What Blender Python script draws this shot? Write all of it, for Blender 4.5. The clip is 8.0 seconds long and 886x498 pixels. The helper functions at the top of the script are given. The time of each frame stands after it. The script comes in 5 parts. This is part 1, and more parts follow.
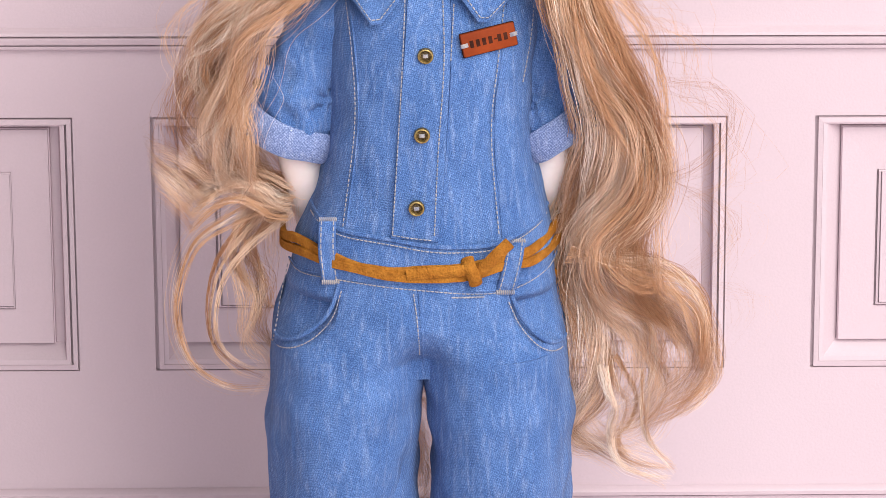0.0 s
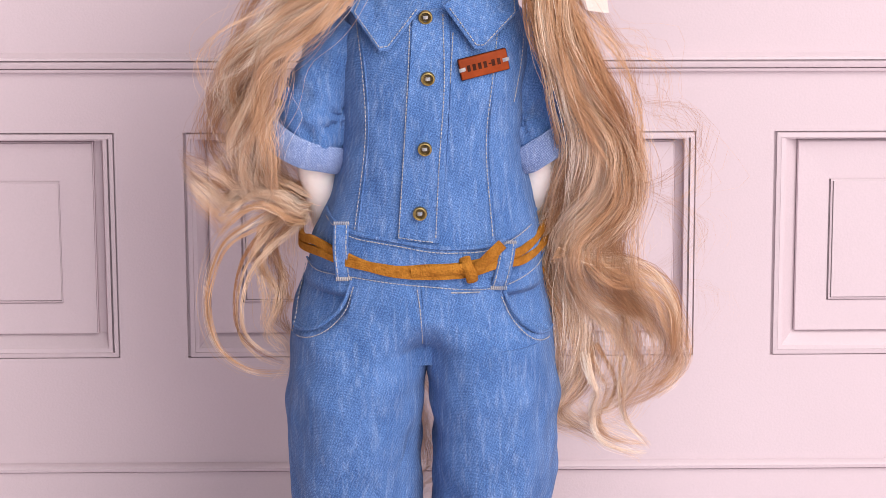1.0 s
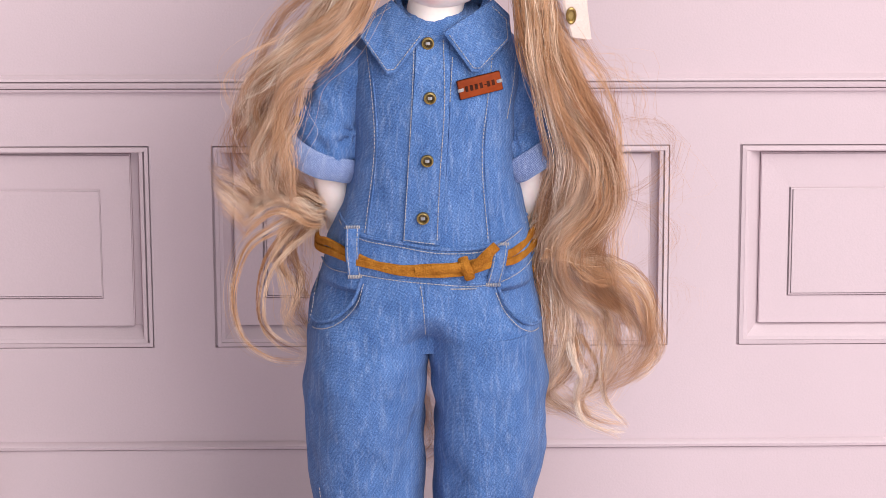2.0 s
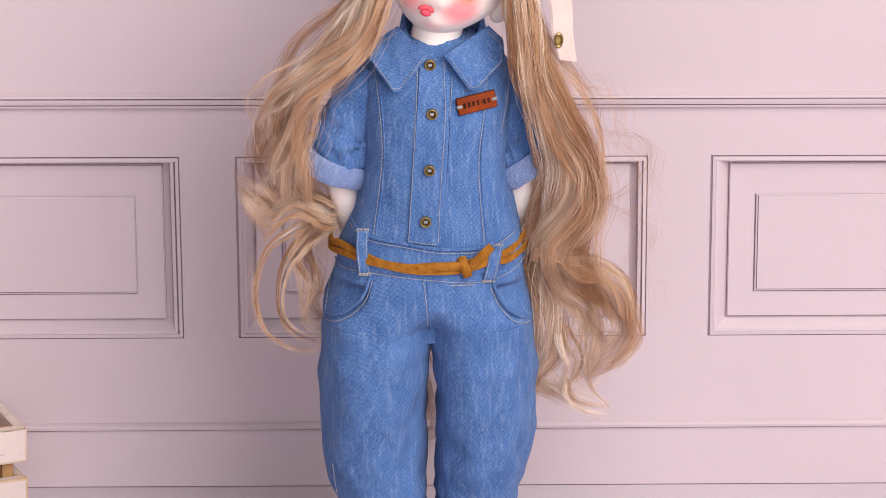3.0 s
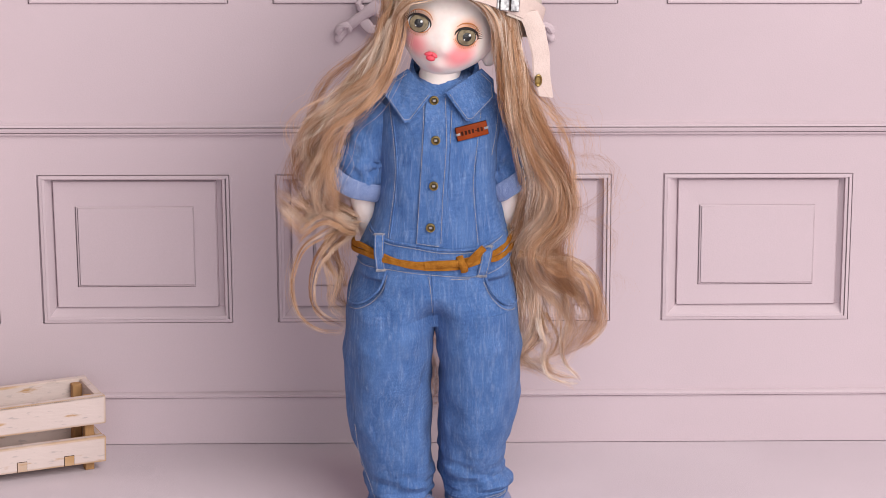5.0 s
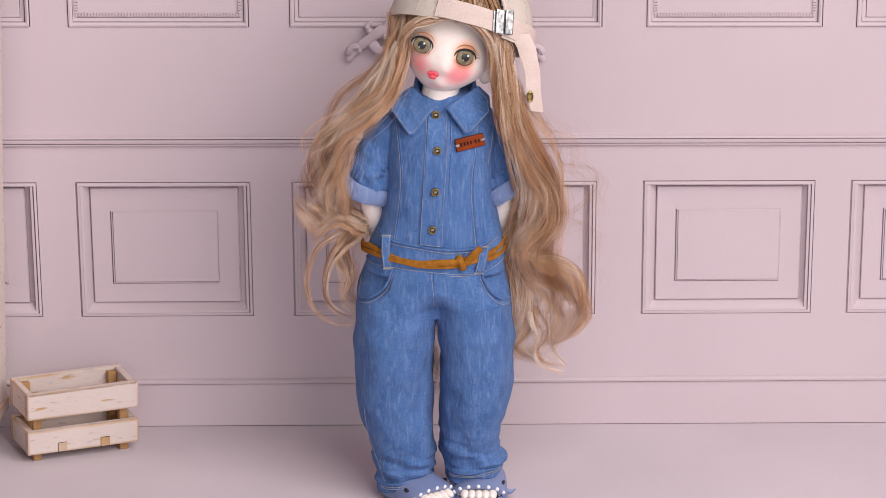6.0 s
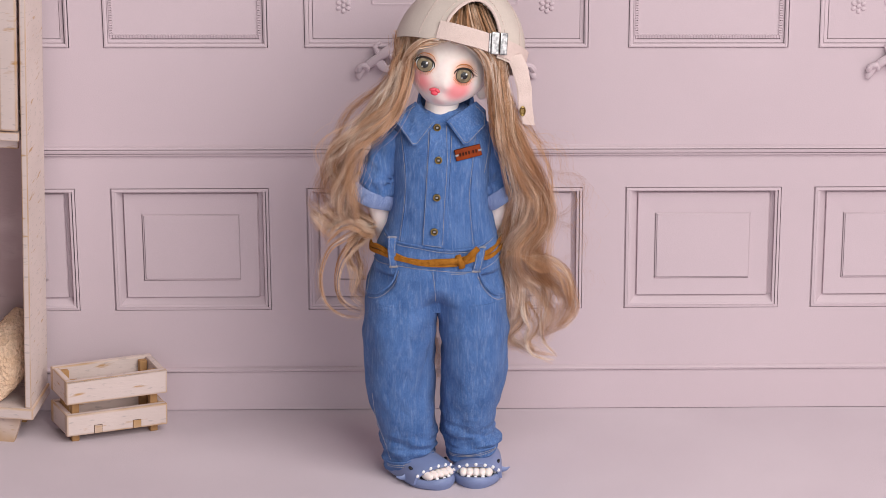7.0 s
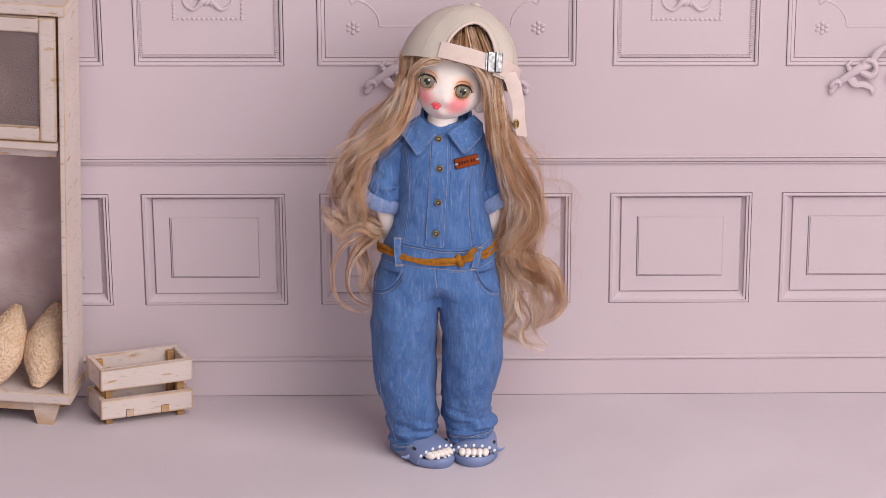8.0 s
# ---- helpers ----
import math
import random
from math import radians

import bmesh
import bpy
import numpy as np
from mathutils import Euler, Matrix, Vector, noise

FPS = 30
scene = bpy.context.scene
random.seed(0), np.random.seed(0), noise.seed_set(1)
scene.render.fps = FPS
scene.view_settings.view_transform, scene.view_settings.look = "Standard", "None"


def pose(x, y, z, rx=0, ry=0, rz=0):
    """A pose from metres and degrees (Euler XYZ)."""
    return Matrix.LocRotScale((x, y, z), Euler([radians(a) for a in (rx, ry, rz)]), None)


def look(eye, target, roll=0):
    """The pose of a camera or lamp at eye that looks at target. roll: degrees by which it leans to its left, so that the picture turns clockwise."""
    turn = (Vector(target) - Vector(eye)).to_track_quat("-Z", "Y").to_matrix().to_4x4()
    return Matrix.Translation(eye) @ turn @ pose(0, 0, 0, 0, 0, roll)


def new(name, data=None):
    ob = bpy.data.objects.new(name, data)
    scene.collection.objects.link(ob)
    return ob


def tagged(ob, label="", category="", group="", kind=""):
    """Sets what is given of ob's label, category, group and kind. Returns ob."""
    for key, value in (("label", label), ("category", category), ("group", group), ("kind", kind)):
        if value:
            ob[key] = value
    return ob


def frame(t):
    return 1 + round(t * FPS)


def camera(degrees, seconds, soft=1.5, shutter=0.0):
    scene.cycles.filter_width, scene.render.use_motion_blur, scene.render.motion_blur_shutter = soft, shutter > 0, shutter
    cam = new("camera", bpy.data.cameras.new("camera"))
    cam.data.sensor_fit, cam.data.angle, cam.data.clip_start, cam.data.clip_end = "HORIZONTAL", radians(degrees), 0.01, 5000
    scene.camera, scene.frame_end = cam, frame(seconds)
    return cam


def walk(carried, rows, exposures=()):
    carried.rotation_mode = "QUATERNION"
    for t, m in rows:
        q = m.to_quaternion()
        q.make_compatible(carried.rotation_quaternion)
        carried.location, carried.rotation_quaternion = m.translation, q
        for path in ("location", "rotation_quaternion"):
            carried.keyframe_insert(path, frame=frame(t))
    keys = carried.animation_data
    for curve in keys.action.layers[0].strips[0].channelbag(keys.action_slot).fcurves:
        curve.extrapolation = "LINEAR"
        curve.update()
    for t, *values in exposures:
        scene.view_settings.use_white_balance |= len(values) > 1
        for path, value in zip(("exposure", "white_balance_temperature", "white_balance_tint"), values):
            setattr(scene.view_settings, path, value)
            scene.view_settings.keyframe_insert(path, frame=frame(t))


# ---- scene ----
# The camera draws back from a doll's clothes until the whole doll and the set are seen.
cam = camera(3.5, 8.0, 0.5)
TILT, ROLL, AIM = 20.0, -0.3, 0.1299
WALK = [  # seconds, distance, shift to the right, shift upwards
    (0.0, 3.730, 0.0024, -0.0013),
    (0.5, 3.966, 0.0024, -0.0012),
    (1.0, 4.208, 0.0023, -0.0011),
    (1.5, 4.456, 0.0022, -0.0009),
    (3.0, 5.251, 0.0019, -0.0006),
    (3.5, 5.535, 0.0017, -0.0005),
    (4.0, 5.831, 0.0016, -0.0004),
    (4.5, 6.140, 0.0014, -0.0003),
    (6.0, 7.143, 0.0008, -0.0002),
    (6.5, 7.503, 0.0006, -0.0001),
    (7.0, 7.878, 0.0004, -0.0001),
    (7.5, 8.262, 0.0001, 0.0),
    (8.0, 8.658, -0.0001, 0.0),
]


def stand(d, sx, sz):
    s, c = math.sin(radians(TILT)), math.cos(radians(TILT))
    aim = Vector((sx, s * sz, AIM + c * sz))
    return look(aim + Vector((0, -c, s)) * d, aim, ROLL)


walk(cam, [(t, stand(d, sx, sz)) for t, d, sx, sz in WALK],
     [(0.0, 0.66), (1.5, 0.53), (3.5, 0.29), (4.5, 0.20), (6.5, 0.04), (8.0, -0.04)])

# ---- light: a large softbox above on the right, a weaker one on the left, pale studio walls ----
world = bpy.data.worlds.new("studio")
scene.world = world
world.use_nodes = True
world.node_tree.nodes["Background"].inputs[0].default_value = (1.0, 0.96, 0.97, 1)
world.node_tree.nodes["Background"].inputs[1].default_value = 0.1


def softbox(name, eye, target, size, watts, colour):
    data = bpy.data.lights.new(name, "AREA")
    data.shape, data.size, data.energy, data.color = "SQUARE", size, watts, colour
    ob = new(name, data)
    ob.matrix_world = look(eye, target)
    return ob


softbox("key_softbox", (0.84, -1.3, 1.2), (0.12, -0.1, -0.3), 1.6, 46, (1.0, 0.96, 0.93))
softbox("fill_softbox", (-0.35, -2.0, 0.55), (-0.05, -0.1, -0.2), 1.3, 8, (0.93, 0.95, 1.0))


# ---- materials ----
def shader(name, rough=0.6, metal=0.0, spec=0.4):
    m = bpy.data.materials.new(name)
    m.use_nodes = True
    b = m.node_tree.nodes["Principled BSDF"]
    b.inputs["Roughness"].default_value = rough
    b.inputs["Metallic"].default_value = metal
    b.inputs["Specular IOR Level"].default_value = spec
    return m, m.node_tree.nodes, m.node_tree.links, b


def value_noise(nodes, links, scale, detail=3.0, squash=(1, 1, 1)):
    co = nodes.new("ShaderNodeTexCoord")
    mp = nodes.new("ShaderNodeMapping")
    mp.inputs["Scale"].default_value = squash
    no = nodes.new("ShaderNodeTexNoise")
    no.inputs["Scale"].default_value = scale
    no.inputs["Detail"].default_value = detail
    links.new(co.outputs["Object"], mp.inputs["Vector"])
    links.new(mp.outputs["Vector"], no.inputs["Vector"])
    return no


def ramp(nodes, links, fac, stops):
    r = nodes.new("ShaderNodeValToRGB")
    while len(r.color_ramp.elements) < len(stops):
        r.color_ramp.elements.new(0.5)
    for e, (p, c) in zip(r.color_ramp.elements, stops):
        e.position, e.color = p, (*c, 1)
    links.new(fac, r.inputs["Fac"])
    return r


def mix(nodes, links, fac, a, b, mode="MIX"):
    m = nodes.new("ShaderNodeMix")
    m.data_type, m.blend_type = "RGBA", mode
    for sock, value in ((m.inputs[0], fac), (m.inputs[6], a), (m.inputs[7], b)):
        if isinstance(value, bpy.types.NodeSocket):
            links.new(value, sock)
        elif isinstance(value, (int, float)):
            sock.default_value = value
        else:
            sock.default_value = (*value, 1)
    return m.outputs[2]


def bump(nodes, links, bsdf, height, distance, strength=1.0, under=None):
    b = nodes.new("ShaderNodeBump")
    b.inputs["Distance"].default_value = distance
    b.inputs["Strength"].default_value = strength
    links.new(height, b.inputs["Height"])
    if under:
        links.new(under.outputs[0], b.inputs["Normal"])
    links.new(b.outputs[0], bsdf.inputs["Normal"])
    return b


def mottled(name, light, dark, scale, rough=0.6, metal=0.0, spec=0.4, fine=None, depth=0.0002, squash=(1, 1, 1), grain=0.25):
    """Two tones over large patches, a fine grain and a shallow relief."""
    m, n, l, b = shader(name, rough, metal, spec)
    big = value_noise(n, l, scale, 3, squash)
    r = ramp(n, l, big.outputs["Fac"], [(0.35, dark), (0.65, light)])
    small = value_noise(n, l, fine or scale * 14, 4, squash)
    g = ramp(n, l, small.outputs["Fac"], [(0.3, (0.72, 0.72, 0.72)), (0.7, (1, 1, 1))])
    l.new(mix(n, l, grain, r.outputs[0], mix(n, l, 1.0, r.outputs[0], g.outputs[0], "MULTIPLY")), b.inputs["Base Color"])
    bump(n, l, b, small.outputs["Fac"], depth)
    return m


def cloth(name, light, dark, period, depth, fleck, rough=0.9, slant=0.0, worn=140):
    """Woven cloth: two crossing sets of threads, flecks of pale weft, washed patches."""
    m, n, l, b = shader(name, rough, 0, 0.15)
    b.inputs["Sheen Weight"].default_value = 0.06
    b.inputs["Sheen Roughness"].default_value = 0.5
    co = n.new("ShaderNodeTexCoord")
    bands = []
    for stretch in ((1.0, 0.5, 0.4), (0.4, 0.5, 1.0)):
        turn = n.new("ShaderNodeMapping")
        turn.inputs["Rotation"].default_value = (0, radians(slant), 0)
        mp = n.new("ShaderNodeMapping")
        mp.inputs["Scale"].default_value = stretch
        th = n.new("ShaderNodeTexNoise")
        th.inputs["Scale"].default_value = 2.6 / period
        th.inputs["Detail"].default_value = 1.0
        l.new(co.outputs["Object"], turn.inputs["Vector"])
        l.new(turn.outputs["Vector"], mp.inputs["Vector"])
        l.new(mp.outputs["Vector"], th.inputs["Vector"])
        bands.append(ramp(n, l, th.outputs["Fac"], [(0.3, (0, 0, 0)), (0.7, (1, 1, 1))]).outputs[0])
    for axis in ("X", "Z"):
        turn = n.new("ShaderNodeMapping")
        turn.inputs["Rotation"].default_value = (0, radians(slant), 0)
        wv = n.new("ShaderNodeTexWave")
        wv.bands_direction = axis
        wv.inputs["Scale"].default_value = 0.31416 / period
        wv.inputs["Distortion"].default_value = 1.2
        wv.inputs["Detail"].default_value = 1
        wv.inputs["Detail Scale"].default_value = 0.5
        l.new(co.outputs["Object"], turn.inputs["Vector"])
        l.new(turn.outputs["Vector"], wv.inputs["Vector"])
        bands.append(wv.outputs["Fac"])
    sums = []
    for p, q in ((0, 1), (2, 3)):
        m2 = n.new("ShaderNodeMath")
        m2.operation = "MULTIPLY"
        l.new(bands[p], m2.inputs[0]), l.new(bands[q], m2.inputs[1])
        sums.append(m2.outputs[0])
    weave = n.new("ShaderNodeMix")
    weave.inputs[0].default_value = 0.3
    l.new(sums[0], weave.inputs[2]), l.new(sums[1], weave.inputs[3])
    wash = value_noise(n, l, worn, 4, (1, 1, 0.55))
    slub = value_noise(n, l, 900, 2, (1, 1, 0.12))
    base = ramp(n, l, wash.outputs["Fac"], [(0.3, dark), (0.7, light)]).outputs[0]
    base = mix(n, l, ramp(n, l, slub.outputs["Fac"], [(0.5, (0, 0, 0)), (0.8, (0.4, 0.4, 0.4))]).outputs[0], base, fleck)
    tone = ramp(n, l, weave.outputs[0], [(0.03, (0.44, 0.49, 0.57)), (0.55, (1.55, 1.48, 1.36))]).outputs[0]
    l.new(mix(n, l, 1.0, base, tone, "MULTIPLY"), b.inputs["Base Color"])
    first = n.new("ShaderNodeBump")
    first.inputs["Distance"].default_value = 0.0011
    first.inputs["Strength"].default_value = 0.5
    folds = value_noise(n, l, 48, 2, (1, 1, 0.5))
    ridge = ramp(n, l, folds.outputs["Fac"], [(0.36, (0.7, 0.7, 0.7)), (0.5, (0.1, 0.1, 0.1)), (0.56, (0.75, 0.75, 0.75))])
    l.new(ridge.outputs[0], first.inputs["Height"])
    bump(n, l, b, weave.outputs[0], depth, 0.8, first)
    return m


def shabby(name, paint, wood, rub=0.62):
    """White-washed wood, rubbed through to the timber in streaks."""
    m, n, l, b = shader(name, 0.7, 0, 0.25)
    streak = value_noise(n, l, 60, 5, (1, 1, 5))
    grey = value_noise(n, l, 170, 4, (1, 1, 4))
    patch = value_noise(n, l, 25, 3)
    base = mix(n, l, ramp(n, l, patch.outputs["Fac"], [(0.35, (0, 0, 0)), (0.7, (0.6, 0.6, 0.6))]).outputs[0], paint, tuple(c * 0.86 for c in paint))
    base = mix(n, l, ramp(n, l, grey.outputs["Fac"], [(0.60, (0, 0, 0)), (0.70, (0.6, 0.6, 0.6))]).outputs[0], base, (0.36, 0.31, 0.31))
    base = mix(n, l, ramp(n, l, streak.outputs["Fac"], [(rub, (0, 0, 0)), (rub + 0.1, (0.9, 0.9, 0.9))]).outputs[0], base, wood)
    edge = n.new("ShaderNodeNewGeometry")
    worn = n.new("ShaderNodeMath")
    worn.operation = "MULTIPLY"
    l.new(ramp(n, l, edge.outputs["Pointiness"], [(0.515, (0, 0, 0)), (0.59, (1, 1, 1))]).outputs[0], worn.inputs[0])
    l.new(ramp(n, l, patch.outputs["Fac"], [(0.35, (0.2, 0.2, 0.2)), (0.58, (0.95, 0.95, 0.95))]).outputs[0], worn.inputs[1])
    base = mix(n, l, worn.outputs[0], base, wood)
    l.new(base, b.inputs["Base Color"])
    bump(n, l, b, grey.outputs["Fac"], 0.0004, 0.5)
    return m


WALL = mottled("pink_wall_paint", (0.585, 0.480, 0.520), (0.55, 0.449, 0.487), 6, 0.75, 0, 0.2, 1400, 0.00006, grain=0.12)
SHEET = mottled("floor_sheet_cloth", (0.625, 0.54, 0.585), (0.585, 0.50, 0.545), 9, 0.85, 0, 0.2, 1500, 0.00008, grain=0.3)
STUDIO = mottled("studio_paint", (0.72, 0.70, 0.70), (0.66, 0.64, 0.64), 2, 0.85)
DENIM = cloth("blue_denim", (0.100, 0.196, 0.445), (0.061, 0.138, 0.352), 0.00044, 0.00026, (0.31, 0.41, 0.64), 0.9, 12)
INSIDE = cloth("denim_reverse", (0.22, 0.285, 0.50), (0.17, 0.235, 0.44), 0.0006, 0.00022, (0.52, 0.58, 0.75), 0.9, 40)
STITCH = mottled("beige_thread", (0.44, 0.41, 0.40), (0.24, 0.26, 0.33), 380, 0.8)
BLUETHREAD = mottled("blue_thread", (0.10, 0.2, 0.42), (0.07, 0.15, 0.34), 300, 0.85)
BRASS = mottled("aged_brass", (0.42, 0.31, 0.12), (0.25, 0.17, 0.06), 500, 0.42, 0.9, 0.5, 3000, 0.00005)
DARKBRASS = mottled("dark_brass", (0.12, 0.09, 0.05), (0.07, 0.05, 0.03), 500, 0.45, 0.8)
STEEL = mottled("polished_steel", (0.42, 0.41, 0.42), (0.12, 0.12, 0.13), 420, 0.3, 1.0, 0.5, 1200, 0.00006)
SUEDE = mottled("tan_suede", (0.45, 0.185, 0.028), (0.33, 0.125, 0.018), 300, 0.95, 0, 0.1, 1700, 0.0006, grain=1.0)
LEATHER = mottled("orange_leather", (0.25, 0.042, 0.008), (0.17, 0.026, 0.005), 160, 0.7, 0, 0.15, 1800, 0.0001)
BURNT = mottled("burnt_edge", (0.06, 0.02, 0.012), (0.03, 0.012, 0.008), 300, 0.9, 0, 0.05)
HAT = mottled("cream_felted_cotton", (0.60, 0.525, 0.47), (0.53, 0.46, 0.415), 40, 0.95, 0, 0.1, 1600, 0.00012, grain=0.45)
HATBAND = mottled("pink_cotton_strap", (0.68, 0.55, 0.51), (0.62, 0.495, 0.455), 70, 0.95, 0, 0.1, 1600, 0.0003, grain=0.4)
PAINTED = shabby("white_washed_wood", (0.64, 0.53, 0.50), (0.44, 0.25, 0.10), 0.62)
BACKING = shabby("speckled_pink_board", (0.66, 0.52, 0.53), (0.42, 0.30, 0.30), 0.7)
BARE = mottled("raw_wood", (0.50, 0.28, 0.12), (0.32, 0.17, 0.07), 90, 0.7, squash=(1, 1, 0.3))
LUFFA = mottled("fibrous_straw", (0.86, 0.62, 0.45), (0.76, 0.51, 0.34), 140, 0.9, 0, 0.2, 520, 0.0022, grain=0.75)
RUBBER = mottled("slate_blue_rubber", (0.20, 0.245, 0.43), (0.18, 0.225, 0.40), 60, 0.5, 0, 0.45, 1500, 0.00003)
DARKRUBBER = mottled("dark_insole", (0.045, 0.05, 0.065), (0.03, 0.035, 0.05), 200, 0.7)
TOOTH = mottled("white_rubber", (0.9, 0.9, 0.92), (0.86, 0.86, 0.88), 200, 0.4)
BLACK = mottled("black_gloss", (0.008, 0.008, 0.01), (0.004, 0.004, 0.006), 300, 0.2, 0, 0.6)


def hair_stuff():
    m, n, l, b = shader("honey_blonde_fibre", 0.28, 0, 0.9)
    b.inputs["Specular Tint"].default_value = (1.0, 0.86, 0.72, 1)
    info = n.new("ShaderNodeNewGeometry")
    lock = n.new("ShaderNodeObjectInfo")
    wisp = n.new("ShaderNodeAttribute")
    wisp.attribute_name = "wisp"
    each = ramp(n, l, info.outputs["Random Per Island"], [(0.0, (0.74, 0.68, 0.64)), (0.45, (1, 1, 1)), (1.0, (1.03, 1.08, 1.12))])
    hue = ramp(n, l, wisp.outputs["Fac"], [(0.0, (0.37, 0.17, 0.08)), (0.24, (0.65, 0.385, 0.23)), (0.56, (0.88, 0.63, 0.46)), (1.0, (0.96, 0.85, 0.76))])
    base = mix(n, l, 1.0, hue.outputs[0], each.outputs[0], "MULTIPLY")
    tone = ramp(n, l, lock.outputs["Random"], [(0.0, (0.88, 0.80, 0.72)), (1.0, (1.06, 1.07, 1.07))])
    base = mix(n, l, 1.0, base, tone.outputs[0], "MULTIPLY")
    band = value_noise(n, l, 120, 2, (1, 1, 0.45))
    streak = ramp(n, l, band.outputs["Fac"], [(0.36, (0.82, 0.75, 0.69)), (0.60, (1.08, 1.1, 1.12))])
    colour = mix(n, l, 1.0, base, streak.outputs[0], "MULTIPLY")
    l.new(colour, b.inputs["Base Color"])
    return m


HAIR = hair_stuff()


# ---- builders; plan sizes in millimetres ----
MM = 0.001


def link(name, bm, material, parent=None, smooth=True):
    mesh = bpy.data.meshes.new(name)
    bmesh.ops.recalc_face_normals(bm, faces=bm.faces)
    bm.to_mesh(mesh)
    bm.free()
    for m in material if isinstance(material, (list, tuple)) else [material]:
        mesh.materials.append(m)
    if smooth:
        mesh.shade_smooth()
        mesh.set_sharp_from_angle(angle=radians(40))
    ob = new(name, mesh)
    ob.parent = parent
    return ob


def part(name, bm, material, parent, label="", smooth=True):
    return tagged(link(name, bm, material, parent, smooth), label)


def thing(name, label, category, at=(0, 0, 0), turn=0, group="", kind=""):
    ob = new(name)
    ob.matrix_basis = pose(at[0] * MM, at[1] * MM, at[2] * MM, 0, 0, turn)
    ob.empty_display_size = 0.01
    return tagged(ob, label, category, group, kind)


def block(bm, x0, x1, y0, y1, z0, z1, round_=0.0, segments=2):
    g = bmesh.ops.create_cube(bm, size=1, matrix=Matrix.Translation(((x0 + x1) / 2 * MM, (y0 + y1) / 2 * MM, (z0 + z1) / 2 * MM)) @ Matrix.Diagonal(((x1 - x0) * MM, (y1 - y0) * MM, (z1 - z0) * MM, 1)))
    if round_:
        edges = {e for v in g["verts"] for e in v.link_edges}
        bmesh.ops.bevel(bm, geom=list(edges), offset=round_ * MM, segments=segments, profile=0.5, affect="EDGES")
    return bm


def cube(*size, round_=0.0, segments=2):
    bm = block(bmesh.new(), *size, round_=round_, segments=segments)
    if round_:
        wide = sorted(bm.faces, key=lambda f: -f.calc_area())[:6]
        bmesh.ops.inset_individual(bm, faces=wide, thickness=min(0.9, round_) * MM)
    return bm


def skin(bm, rings, closed=True, cap=True, slot=0):
    """Faces between rings of equally many points (millimetres)."""
    rows = [[bm.verts.new(Vector(p) * MM) for p in ring] for ring in rings]
    n = len(rows[0])
    for a, b in zip(rows, rows[1:]):
        for i in range(n if closed else n - 1):
            j = (i + 1) % n
            bm.faces.new((a[i], a[j], b[j], b[i])).material_index = slot
    if cap and closed:
        bm.faces.new(rows[0]).material_index = slot
        bm.faces.new(rows[-1]).material_index = slot
    return rows


def spline(points, steps):
    """A smooth curve through the points."""
    p = [Vector(q) for q in points]
    p = [2 * p[0] - p[1], *p, 2 * p[-1] - p[-2]]
    out = []
    for a, b, c, d in zip(p, p[1:], p[2:], p[3:]):
        for s in range(steps):
            t = s / steps
            out.append(0.5 * (2 * b + (c - a) * t + (2 * a - 5 * b + 4 * c - d) * t * t + (3 * b - a - 3 * c + d) * t ** 3))
    return out + [p[-2]]


def tube(bm, points, radius, sides=8, steps=6, flat=1.0, slot=0):
    """A round or flattened cord along a smooth curve; radius may be a function of 0..1."""
    way = spline(points, steps)
    rings, side = [], None
    for i, p in enumerate(way):
        d = (way[min(i + 1, len(way) - 1)] - way[max(i - 1, 0)]).normalized()
        if side is None:
            side = d.cross(Vector((0, 1, 0)))
            side = side if side.length > 0.1 else d.cross(Vector((1, 0, 0)))
        side = (side - d * side.dot(d)).normalized()
        up = d.cross(side)
        r = radius(i / (len(way) - 1)) if callable(radius) else radius
        rings.append([p + side * (r * math.cos(2 * math.pi * k / sides)) + up * (r * flat * math.sin(2 * math.pi * k / sides)) for k in range(sides)])
    skin(bm, rings, slot=slot)
    return bm


def ellipse(cx, cy, z, rx, ry, n=48, power=2.3):
    out = []
    for k in range(n):
        a = 2 * math.pi * k / n
        c, s = math.cos(a), math.sin(a)
        out.append((cx + rx * math.copysign(abs(c) ** (2 / power), c), cy + ry * math.copysign(abs(s) ** (2 / power), s), z))
    return out


def ball(bm, centre, radii, turn=(0, 0, 0), slot=0, u=24, v=16):
    m = Matrix.Translation(Vector(centre) * MM) @ Euler([radians(a) for a in turn]).to_matrix().to_4x4() @ Matrix.Diagonal((radii[0] * MM, radii[1] * MM, radii[2] * MM, 1))
    g = bmesh.ops.create_uvsphere(bm, u_segments=u, v_segments=v, radius=1, matrix=m)
    for f in {f for q in g["verts"] for f in q.link_faces}:
        f.material_index = slot
    return bm


# ---- structure ----
WALL_Y = 100


def framed(bm, x0, x1, z0, z1, profile, y=WALL_Y):
    """Mitred mouldings: steps of (left, right, bottom, top width, depth behind the wall face), closed by the innermost field."""
    rings = []
    l = r = b = t = 0.0
    for dl, dr, db, dt, depth in profile:
        l, r, b, t = l + dl, r + dr, b + db, t + dt
        rings.append([(x0 + l, y + depth, z0 + b), (x1 - r, y + depth, z0 + b), (x1 - r, y + depth, z1 - t), (x0 + l, y + depth, z1 - t)])
    rows = skin(bm, rings, cap=False)
    bm.faces.new(rows[-1])


